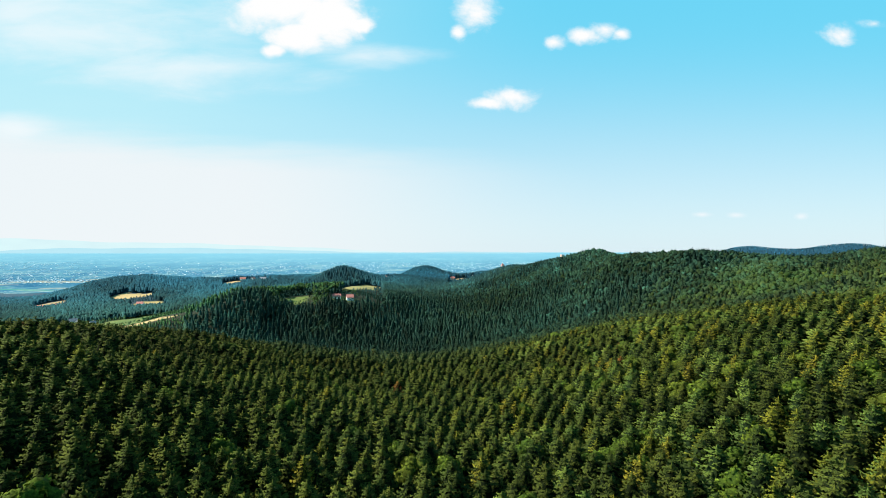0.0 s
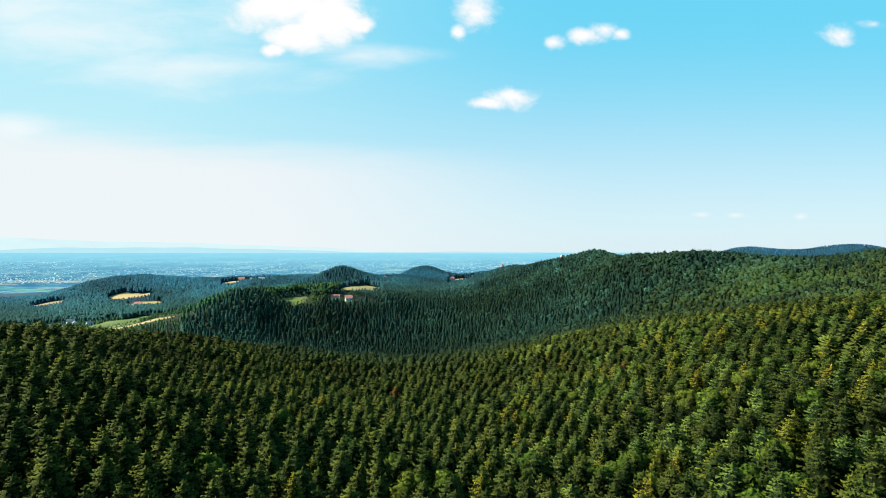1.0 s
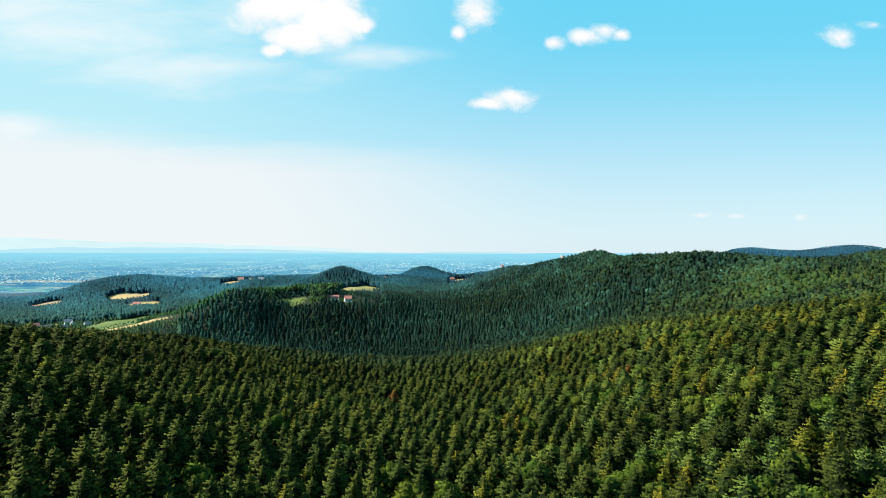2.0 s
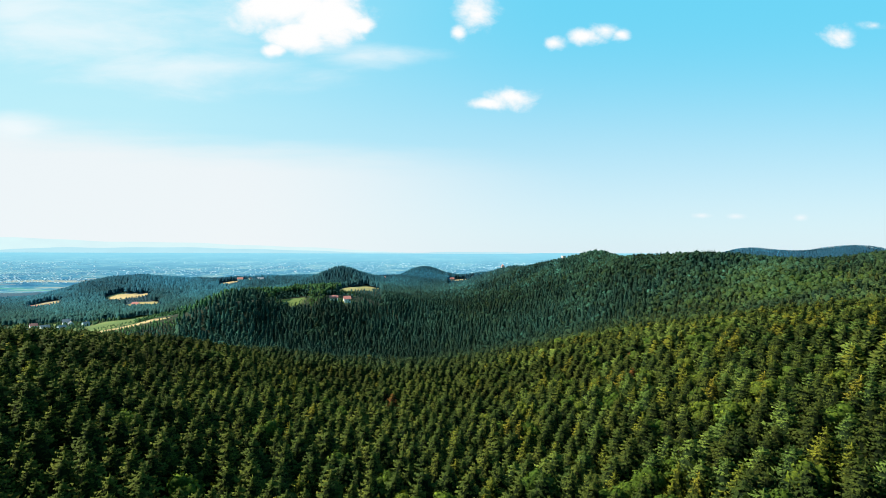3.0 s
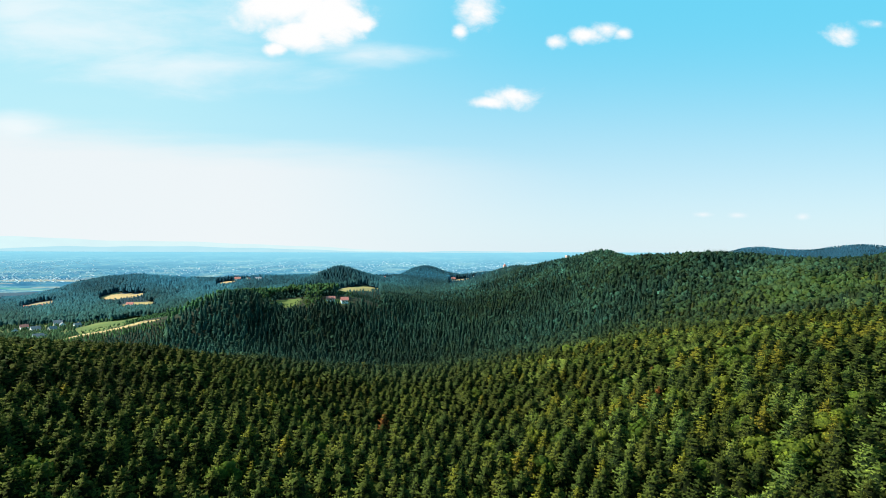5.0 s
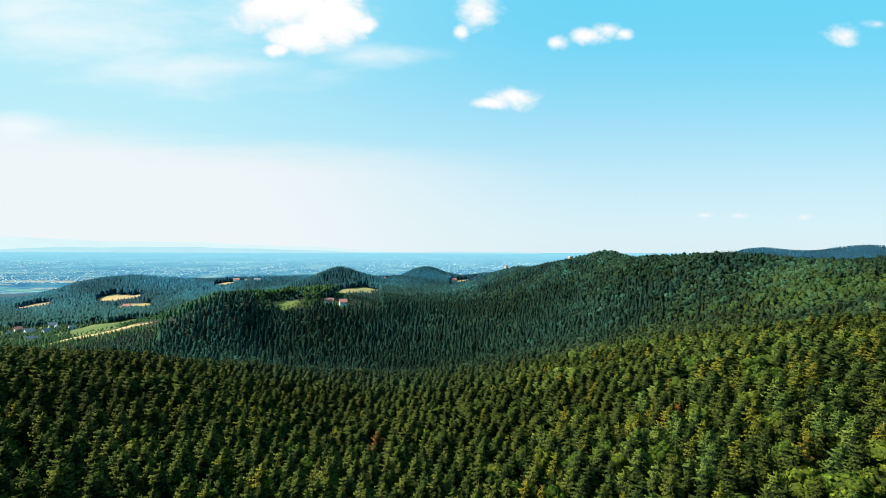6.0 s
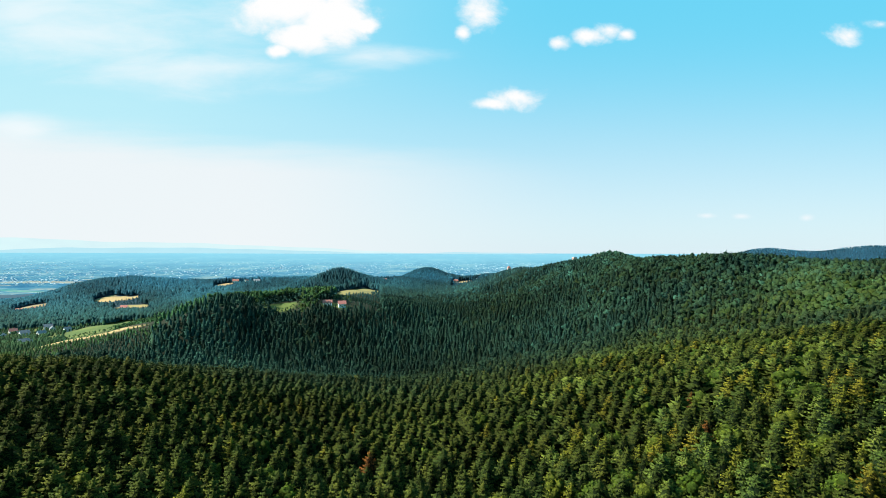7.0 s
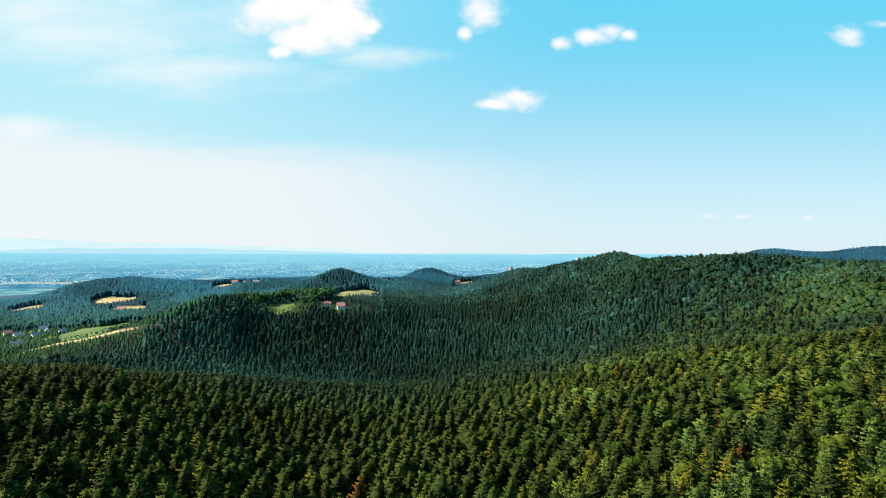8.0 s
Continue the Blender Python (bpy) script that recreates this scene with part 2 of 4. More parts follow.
def ground_material():
    m, t, b = material("ground")
    p = here(t)
    big, fine = noise_tex(t, p, 0.012, 6.0), noise_tex(t, p, 0.6, 6.0, 0.65)
    woods = ramp(t, fine, (0.3, (0.010, 0.015, 0.006)), (0.7, (0.020, 0.028, 0.010)))
    grass = ramp(t, big, (0.35, (0.06, 0.10, 0.02)), (0.65, (0.13, 0.15, 0.035)))
    grass = mixc(t, 1.0, grass, ramp(t, fine, (0.25, (0.75, 0.78, 0.7)), (0.75, (1.2, 1.2, 1.15))), "MULTIPLY")
    straw = ramp(t, fine, (0.3, (0.31, 0.21, 0.085)), (0.7, (0.43, 0.31, 0.14)))
    a = nd(t, "ShaderNodeAttribute")
    a.attribute_name = "cover_haze"
    c = nd(t, "ShaderNodeSeparateColor", in0=a.outputs["Color"])
    # third channel: blue haze painted over the woodland floor
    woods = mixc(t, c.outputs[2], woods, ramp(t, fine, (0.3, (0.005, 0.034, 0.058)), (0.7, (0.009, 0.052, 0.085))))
    col = mixc(t, c.outputs[0], woods, grass)
    col = mixc(t, c.outputs[1], col, straw)
    t.links.new(col, b.inputs["Base Color"])
    b.inputs["Roughness"].default_value = 0.95
    t.links.new(nd(t, "ShaderNodeBump", Height=fine, Strength=0.5, Distance=0.3).outputs[0], b.inputs["Normal"])
    return m


def axis(*parts):
    return np.unique(np.concatenate([np.arange(a, b, s) for a, b, s in parts]))


GROUND = ground_material()
xs = axis((-5200, -1500, 150), (-1500, -800, 30), (-800, 400, 9), (400, 1600, 40), (1600, 5400, 200))
ys = axis((-1600, -100, 100), (-100, 480, 12), (480, 700, 5), (700, 1650, 9), (1650, 1900, 40))
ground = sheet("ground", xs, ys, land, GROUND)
gx, gy = np.meshgrid(xs, ys)
gx, gy = gx.ravel(), gy.ravel()
cover_haze = np.zeros((len(gx), 4))
cover_haze[:, 3] = 1
for s in (PADDOCK, GLADE, YARD, MEADOW, STUBBLE, HAMLET, FARMS):
    cover_haze[inside(gx, gy, s), 0] = 1
for s, k in ((HAY, 1.0), (STRIP, 1.0), (TAN, 0.9), (MEADOW, 0.45), (STUBBLE, 0.7), (CROFT, 0.9), (TILTH, 0.7)):
    cover_haze[inside(gx, gy, s), 1] = k
lawn = (gx < -400) & (gx > -800) & (gy > 650) & (gy < 1150)
cover_haze[lawn, 0] = np.maximum(cover_haze[lawn, 0], 0.55 + 0.4 * np.sin(gx[lawn] / 23) * np.sin(gy[lawn] / 31))
# haze tint grows with distance
cover_haze[:, 2] = np.clip((gy - 1050) / 300, 0, 1)
a = ground.data.attributes.new("cover_haze", "FLOAT_COLOR", "POINT")
a.data.foreach_set("color", cover_haze.astype(np.float32).ravel())
tagged(ground, "hilly forest floor with mown hay fields and meadows", "ground", kind="structure")


# ---- the far plain and the hazy hills at its end ----
def far_material(name):
    """Distance seen through air: its blue haze is painted into the base colour, paler farther off."""
    m, t, b = material(name)
    p = here(t)
    sp = nd(t, "ShaderNodeSeparateXYZ", in0=p)
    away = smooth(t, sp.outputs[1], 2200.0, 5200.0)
    squashed = nd(t, "ShaderNodeMapping", Vector=p, Scale=(0.55, 0.45, 0.0)).outputs[0]
    cell = nd(t, "ShaderNodeTexVoronoi", Vector=squashed, Scale=0.012)
    n1 = noise_tex(t, squashed, 0.008, 9.0, 0.74)
    n2 = noise_tex(t, squashed, 0.05, 4.0, 0.65)
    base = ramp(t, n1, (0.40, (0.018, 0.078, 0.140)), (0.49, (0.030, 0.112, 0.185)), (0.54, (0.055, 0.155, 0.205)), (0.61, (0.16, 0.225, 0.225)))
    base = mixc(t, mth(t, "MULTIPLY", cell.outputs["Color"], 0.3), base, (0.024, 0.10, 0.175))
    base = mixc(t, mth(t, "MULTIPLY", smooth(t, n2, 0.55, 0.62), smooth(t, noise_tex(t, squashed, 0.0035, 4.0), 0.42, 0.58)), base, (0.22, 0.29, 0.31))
    straw, green = (0.30, 0.27, 0.20), (0.055, 0.20, 0.13)
    for cx, cy, rx, ry, tone in ((-1760, 2530, 260, 80, straw), (-1930, 2330, 170, 45, straw), (-1560, 2700, 190, 45, straw), (-1480, 2140, 70, 24, straw),
                                 (-1640, 2080, 150, 26, green), (-1460, 2010, 90, 20, green), (-1820, 2190, 150, 28, green), (-1350, 2230, 90, 22, green)):
        d = nd(t, "ShaderNodeVectorMath", in0=nd(t, "ShaderNodeMapping", Vector=p, Scale=(1 / rx, 1 / ry, 0.0), Location=(-cx / rx, -cy / ry, 0.0)).outputs[0])
        d.operation = "LENGTH"
        rim = mth(t, "MULTIPLY_ADD", n2, 2.4, mth(t, "SUBTRACT", -0.2, d.outputs["Value"]))
        base = mixc(t, mth(t, "MULTIPLY", smooth(t, rim, -0.1, 0.4), 0.7), base, tone)
    base = mixc(t, 1.0, base, (1.08, 1.08, 1.08), "MULTIPLY")
    # pale haze of distance, put into the base colour
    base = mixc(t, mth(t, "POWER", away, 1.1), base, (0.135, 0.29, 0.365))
    t.links.new(base, b.inputs["Base Color"])
    b.inputs["Roughness"].default_value = 1.0
    b.inputs["Specular IOR Level"].default_value = 0.0
    return m


# the plain climbs with distance, shaped to fit the camera's view
def plain_height(x, y):
    t = np.clip((y - 1790) / (4950 - 1790), 0, 1)
    drop = (200 - 48) / 1790 * (1 - t ** 0.75) + 0.006 * t ** 0.75
    edge = np.clip((y - 1790) / 250, 0, 1)
    return (200 - drop * y) * edge + (land(x, y) - 3) * (1 - edge)


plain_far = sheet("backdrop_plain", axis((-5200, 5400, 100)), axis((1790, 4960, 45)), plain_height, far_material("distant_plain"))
tagged(plain_far, "wide hazy blue plain with fields and towns", "plain", kind="structure")


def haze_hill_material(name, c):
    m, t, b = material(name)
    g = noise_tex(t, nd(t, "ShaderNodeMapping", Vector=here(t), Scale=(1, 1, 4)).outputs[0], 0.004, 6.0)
    # lit haze put in as emission over a black base
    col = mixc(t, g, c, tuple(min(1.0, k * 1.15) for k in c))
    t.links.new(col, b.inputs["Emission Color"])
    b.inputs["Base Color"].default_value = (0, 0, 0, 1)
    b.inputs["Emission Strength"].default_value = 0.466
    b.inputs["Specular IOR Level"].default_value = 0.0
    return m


def haze_ridge(name, y, tops, mat):
    """A far range: a long thin backdrop whose crest follows a few broad summits, placed to fit the camera's view."""
    x = np.arange(-5000, 5000, 40.0)
    crest = np.full(len(x), 150.0)
    for cx, w, up in tops:
        crest += up * np.exp(-0.5 * ((x - cx) / w) ** 2)
    crest += 3.5 * np.sin(x / 210) + 2.0 * np.sin(x / 87 + 1)
    rows = [(-14, 100.0, 0), (-8, 0.0, 0.72), (0, 0.0, 1), (8, 100.0, 0)]
    v = np.concatenate([np.stack([x, np.full(len(x), y + dy), base if k == 0 else 100 + (crest - 100) * k], -1)
                        for dy, base, k in [(d, np.full(len(x), bb), kk) for d, bb, kk in rows]])
    n = len(x)
    i = (np.arange(3)[:, None] * n + np.arange(n - 1)[None]).ravel()
    ob = mesh_ob(name, v, np.stack([i, i + 1, i + n + 1, i + n], 1), [mat], smooth_faces=True)
    return tagged(ob, "faint pale blue range of hills in haze", "hills", kind="structure")


haze_ridge("backdrop_range", 4940, [(-4200, 900, 130), (-2400, 900, 75), (-1300, 700, 30), (600, 900, 14)], haze_hill_material("haze_glow_range", (0.66, 0.865, 0.925)))
haze_ridge("backdrop_foothills", 4860, [(-3300, 500, 50), (-2300, 500, 46), (-1500, 400, 30), (-300, 700, 18), (700, 700, 14)], haze_hill_material("haze_glow_foothills", (0.47, 0.77, 0.87)))


# ---- tree shapes ----
# a shape is (corners, triangles, painted dark-to-light value of each corner, 1 where it is wood, outward direction of
# each corner)
def shape(v, f, crown_light, wood, n):
    """Arrays, with every triangle wound to face outward."""
    v, f, n = np.array(v, float), np.array(f), np.array(n, float)
    n /= np.linalg.norm(n, axis=1)[:, None]
    g = np.cross(v[f[:, 1]] - v[f[:, 0]], v[f[:, 2]] - v[f[:, 0]])
    turn = (g * n[f].sum(1)).sum(1) < 0
    f[turn] = f[turn][:, ::-1]
    return v, f, np.array(crown_light, float), np.full(len(v), float(wood)), n


def trunk_shape(h, r, sides=5):
    v, f, n = [], [], []
    for k in range(3):
        for i in range(sides):
            q = 2 * math.pi * i / sides
            w = r * (1, 0.7, 0.12)[k]
            v.append((w * math.cos(q), w * math.sin(q), h * (0, 0.5, 1)[k] - (0.6 if k == 0 else 0)))
            n.append((math.cos(q), math.sin(q), 0.05))
    for k in range(2):
        for i in range(sides):
            p, q = k * sides + i, k * sides + (i + 1) % sides
            f += [(p, q, q + sides), (p, q + sides, p + sides)]
    return shape(v, f, [0.0] * len(v), 1, n)


def conifer_shape(rng, h, r, tiers, per, low=0.45, full=0.66, droop=0.45, upturn=0.2, wide=1.0, core=0.5, fine=True):
    """An inner cone darkened as shade and tiers of drooping boughs that nearly close into shelves; each bough is a
    ridged pad that ends in a point.
    """
    v, f, crown_light, n = [], [], [], []
    lean = rng.normal(0, 0.012, 2)
    sides = 6 if fine else 5
    for t in (0.0, 0.4, 0.8):
        for i in range(sides):
            q, w = 2 * math.pi * i / sides + t * 2, core * r * (1 - t) ** full * rng.uniform(0.85, 1.15)
            z = h * (low + (1 - low) * t)
            v.append((w * math.cos(q) + lean[0] * z, w * math.sin(q) + lean[1] * z, z))
            n.append((math.cos(q), math.sin(q), 0.1))
            crown_light.append(0.0)
    for k in range(2):
        for i in range(sides):
            p, q = sides * k + i, sides * k + (i + 1) % sides
            f += [(p, q, q + sides), (p, q + sides, p + sides)]
    for w in range(tiers):
        t = (w + 0.35 + rng.uniform(-0.22, 0.22)) / tiers
        z = h * (low + (1 - low) * t)
        m = max(4, round(per * (1 - 0.45 * t)))
        a0 = rng.uniform(0, 7)
        for k in range(m):
            q = a0 + 2 * math.pi * (k + rng.uniform(-0.4, 0.4)) / m
            z = h * (low + (1 - low) * (t + rng.uniform(-0.4, 0.4) / tiers))
            ln = (r * (1 - t) ** full + 0.3) * rng.uniform(0.62, 1.15)
            dx, dy = math.cos(q), math.sin(q)
            dr, up = droop * rng.uniform(0.7, 1.3) * (1.2 - 0.6 * t), upturn * rng.uniform(0.5, 1.5)
            g = wide * ln * 2.3 / m * rng.uniform(0.85, 1.2) + 0.1
            toss = rng.normal(0, 0.09 if fine else 0.16, 3)
            base = len(v)

            def put(s, side, fall, bright):
                v.append((dx * ln * s - dy * g * side + lean[0] * z, dy * ln * s + dx * g * side + lean[1] * z,
                          z + 0.45 * dr * ln - dr * ln * s + 2 * up * ln * s ** 3 - fall * g))
                n.append((dx * 0.85 - dy * side * 0.3 + toss[0], dy * 0.85 + dx * side * 0.3 + toss[1], 0.55 - 0.35 * abs(side) + toss[2]))
                # brighter towards the treetop: sunlit tops and shaded bases put into the tone
                crown_light.append(min(1.0, max(0.0, bright + 0.75 * t - 0.15)))

            put(0.12, 0, 0, 0.0)
            if fine:
                for s in (0.45, 0.75, 1.0):
                    put(s, 0, 0, 0.6 * s * s)
                for i, s in enumerate((0.42, 0.72, 0.94)):
                    for side in (1, -1):
                        put(s + rng.uniform(-0.1, 0.08), side * (1.35 - 0.75 * s) * rng.uniform(0.75, 1.25), 0.5, 0.35 * s * s)
                        f.append((base + i, base + i + 1, len(v) - 1))
            else:
                put(1.0, 0, 0, 0.55)
                for side in (1, -1):
                    put(0.66 + rng.uniform(-0.1, 0.1), side, 0.5, 0.1)
                f += [(base, base + 1, base + 2), (base, base + 3, base + 1)]
    base = len(v)                                        # the leader
    for i in range(3):
        q = 2.1 * i
        v.append((0.3 * math.cos(q) + lean[0] * h, 0.3 * math.sin(q) + lean[1] * h, h * 0.94))
        n.append((math.cos(q), math.sin(q), 0.3))
        crown_light.append(0.7)
    v.append((lean[0] * h, lean[1] * h, h * 1.01))
    n.append((0, 0, 1))
    crown_light.append(1.0)
    f += [(base, base + 1, base + 3), (base + 1, base + 2, base + 3), (base + 2, base, base + 3)]
    return shape(v, f, crown_light, 0, n)


def dome_shape(rng, h, r, low, power, rings, sides, rough):
    """A far crown: an uneven lumpy dome or cone with a ragged skirt."""
    v, f, crown_light, n = [], [], [], []
    for k in range(rings):
        t = k / rings
        for i in range(sides):
            q = 2 * math.pi * (i + 0.5 * (k % 2) + rng.uniform(-0.25, 0.25)) / sides
            w = r * (1 - t) ** power * rng.uniform(1 - rough, 1 + rough)
            v.append((w * math.cos(q), w * math.sin(q), h * (low + (1 - low) * t ** 0.65) + rng.uniform(-0.05, 0.05) * h))
            n.append((math.cos(q) + rng.normal(0, 0.25), math.sin(q) + rng.normal(0, 0.25), 0.25 + 0.5 * t + rng.normal(0, 0.2)))
            # random tone, painted lighter towards the top as if lit
            crown_light.append(rng.uniform(0.0, 0.3) + 0.4 * t)
    v.append((rng.normal(0, 0.2), rng.normal(0, 0.2), h))
    n.append((0, 0, 1))
    crown_light.append(0.8)
    for k in range(rings - 1):
        for i in range(sides):
            p, q = sides * k + i, sides * k + (i + 1) % sides
            f += [(p, q, q + sides), (p, q + sides, p + sides)]
    f += [(sides * (rings - 1) + i, sides * (rings - 1) + (i + 1) % sides, len(v) - 1) for i in range(sides)]
    return shape(v, f, crown_light, 0, n)


def round_shape(rng, h, r, low, sides, rough):
    """A far leafy crown: an uneven rounded head."""
    v, f, crown_light, n = [], [], [], []
    for k, deg in enumerate((-12, 28, 60)):
        for i in range(sides):
            q = 2 * math.pi * (i + 0.5 * (k % 2) + rng.uniform(-0.25, 0.25)) / sides
            w, up = r * math.cos(radians(deg)) * rng.uniform(1 - rough, 1 + rough), math.sin(radians(deg)) + rng.uniform(-0.12, 0.12)
            v.append((w * math.cos(q), w * math.sin(q), h * (low + (1 - low) * max(up, 0.0))))
            n.append((math.cos(q) + rng.normal(0, 0.3), math.sin(q) + rng.normal(0, 0.3), 0.2 + 1.3 * max(up, 0) + rng.normal(0, 0.2)))
            crown_light.append(rng.uniform(0.0, 0.5))
    v.append((rng.normal(0, 0.3), rng.normal(0, 0.3), h * rng.uniform(0.94, 1.0)))
    n.append((0, 0, 1))
    crown_light.append(0.4)
    for k in range(2):
        for i in range(sides):
            p, q = sides * k + i, sides * k + (i + 1) % sides
            f += [(p, q, q + sides), (p, q + sides, p + sides)]
    f += [(sides * 2 + i, sides * 2 + (i + 1) % sides, len(v) - 1) for i in range(sides)]
    return shape(v, f, crown_light, 0, n)


def leafy_shape(rng, h, r, lobes, cards, size, low=0.45, lump=0.5, sides=6):
    """A broad crown: rounded, uneven heads of dense foliage, each set all over with small sprays of leaves."""
    v, f, crown_light, out = [], [], [], []
    mid, half = h * (low + 1) / 2, h * (1 - low) / 2
    heads = []
    for k in range(lobes):
        q, e = 2.4 * k + rng.uniform(-0.5, 0.5), min(1.0, -0.35 + 1.35 * (k + 0.5) / lobes)
        c = math.sqrt(max(0.0, 1 - e * e)) * 0.58
        heads.append((np.array((r * c * math.cos(q), r * c * math.sin(q), mid + half * e * 0.62)), r * lump * rng.uniform(0.8, 1.2)))
    for at, hr in heads:
        base = len(v)
        for turn, deg in ((0.0, -25), (0.5, 28)):
            for i in range(sides):
                p, w = 2 * math.pi * (i + turn + rng.uniform(-0.25, 0.25)) / sides, hr * rng.uniform(0.62, 1.0)
                d = np.array((math.cos(p) * math.cos(radians(deg)), math.sin(p) * math.cos(radians(deg)), math.sin(radians(deg))))
                v.append(at + d * w)
                out.append(d + at * np.array((0.5 / r, 0.5 / r, 0)) + rng.normal(0, 0.3, 3))
                crown_light.append(rng.uniform(0.0, 0.2))
        v.append(at + np.array((0, 0, hr * 0.85)))
        out.append(np.array((at[0] / r, at[1] / r, 1.0)))
        crown_light.append(0.25)
        for i in range(sides):
            j = (i + 1) % sides
            f += [(base + i, base + j, base + sides + i), (base + j, base + sides + j, base + sides + i), (base + sides + i, base + sides + j, base + 2 * sides)]
    for k in range(cards):
        at, hr = heads[k % lobes]
        n = rng.normal(0, 1, 3)
        n[2] = abs(n[2]) * 1.1 - 0.4
        n /= np.linalg.norm(n)
        c = at + n * hr * rng.uniform(0.75, 1.12)
        ball = n * 0.8 + at * np.array((0.5 / r, 0.5 / r, 0))
        n = n + rng.normal(0, 0.5, 3)
        a = np.cross(n, rng.normal(0, 1, 3))
        a /= np.linalg.norm(a)
        b = np.cross(n / np.linalg.norm(n), a)
        w = size * rng.uniform(0.6, 1.4)
        base, bright = len(v), rng.uniform(0.1, 0.55)
        for p, q in ((1, 0), (-0.35, 0.8), (-0.9, -0.2), (0.2, -0.75)):
            v.append(c + (a * p + b * q) * w * rng.uniform(0.75, 1.2))
            out.append(ball + (a * p + b * q) * 0.2 + rng.normal(0, 0.12, 3))
            crown_light.append(bright)
        f += [(base, base + 1, base + 2), (base, base + 2, base + 3)]
    return shape(v, f, crown_light, 0, out)


def joined(*shapes):
    at, f = 0, []
    for one_shape in shapes:
        f.append(one_shape[1] + at)
        at += len(one_shape[0])
    return tuple(np.concatenate(f) if k == 1 else np.concatenate([p[k] for p in shapes]) for k in range(5))


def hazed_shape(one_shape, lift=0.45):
    """A far tree: haze put in by evening out its painted tone and turning its normals up."""
    v, f, crown_light, wood, n = one_shape
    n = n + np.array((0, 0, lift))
    return v, f, 0.28 + 0.42 * crown_light, wood, n / np.linalg.norm(n, axis=1)[:, None]


rng = np.random.default_rng(7)
H0 = 20.0
CROWNS = {
    "fir": [conifer_shape(rng, H0, rng.uniform(4.3, 5.1), 12, 14, low=0.50, full=0.72, droop=0.5, upturn=0.16, wide=0.85, core=0.6) for _ in range(8)],
    "spruce": [conifer_shape(rng, H0, rng.uniform(4.1, 4.8), 12, 14, low=0.50, full=0.74, droop=0.62, upturn=0.2, wide=0.8, core=0.6) for _ in range(6)],
    "pine": [conifer_shape(rng, H0 * 0.97, rng.uniform(4.3, 4.9), 12, 14, low=0.52, full=0.6, droop=0.36, upturn=0.2, wide=0.85, core=0.6) for _ in range(6)],
    "leaf": [leafy_shape(rng, H0 * 0.95, 4.2, 10, 420, 0.34, low=0.46, lump=0.42) for _ in range(6)],
}
MID = {
    "fir": [conifer_shape(rng, H0, rng.uniform(4.3, 5.1), 10, 14, low=0.55, full=0.72, droop=0.5, wide=0.72, core=0.62, fine=False) for _ in range(8)],
    "spruce": [conifer_shape(rng, H0, rng.uniform(4.1, 4.8), 10, 14, low=0.55, full=0.74, droop=0.6, wide=0.72, core=0.62, fine=False) for _ in range(5)],
    "pine": [conifer_shape(rng, H0 * 0.97, rng.uniform(4.3, 4.9), 9, 14, low=0.58, full=0.6, droop=0.36, wide=0.72, core=0.62, fine=False) for _ in range(5)],
    "leaf": [leafy_shape(rng, H0 * 0.95, 4.2, 7, 110, 0.5, low=0.48, lump=0.46) for _ in range(8)],
}
FAR = {
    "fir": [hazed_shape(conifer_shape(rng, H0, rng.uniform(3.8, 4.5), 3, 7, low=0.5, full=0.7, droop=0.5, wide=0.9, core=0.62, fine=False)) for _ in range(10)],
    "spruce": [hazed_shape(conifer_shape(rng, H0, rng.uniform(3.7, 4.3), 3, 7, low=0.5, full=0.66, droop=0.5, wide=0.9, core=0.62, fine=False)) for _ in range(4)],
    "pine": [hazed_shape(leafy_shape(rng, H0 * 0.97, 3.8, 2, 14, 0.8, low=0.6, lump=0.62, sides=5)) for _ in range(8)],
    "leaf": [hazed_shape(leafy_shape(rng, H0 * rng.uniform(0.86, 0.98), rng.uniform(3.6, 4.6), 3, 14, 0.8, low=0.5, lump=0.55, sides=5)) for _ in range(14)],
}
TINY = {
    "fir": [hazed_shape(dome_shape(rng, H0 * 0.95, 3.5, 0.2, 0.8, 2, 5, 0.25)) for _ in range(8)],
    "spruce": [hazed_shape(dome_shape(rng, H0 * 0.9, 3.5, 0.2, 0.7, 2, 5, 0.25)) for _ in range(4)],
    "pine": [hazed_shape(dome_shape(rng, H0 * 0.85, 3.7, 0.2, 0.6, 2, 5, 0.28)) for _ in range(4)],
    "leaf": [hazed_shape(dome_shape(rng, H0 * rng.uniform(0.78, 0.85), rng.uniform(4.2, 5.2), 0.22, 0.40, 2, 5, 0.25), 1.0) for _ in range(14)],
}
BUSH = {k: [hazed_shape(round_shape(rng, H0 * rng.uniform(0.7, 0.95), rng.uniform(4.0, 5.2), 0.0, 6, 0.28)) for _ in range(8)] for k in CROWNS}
TRUNKS = {k: trunk_shape(H0 * (0.66 if k == "leaf" else 0.9), 0.24, 5) for k in CROWNS}


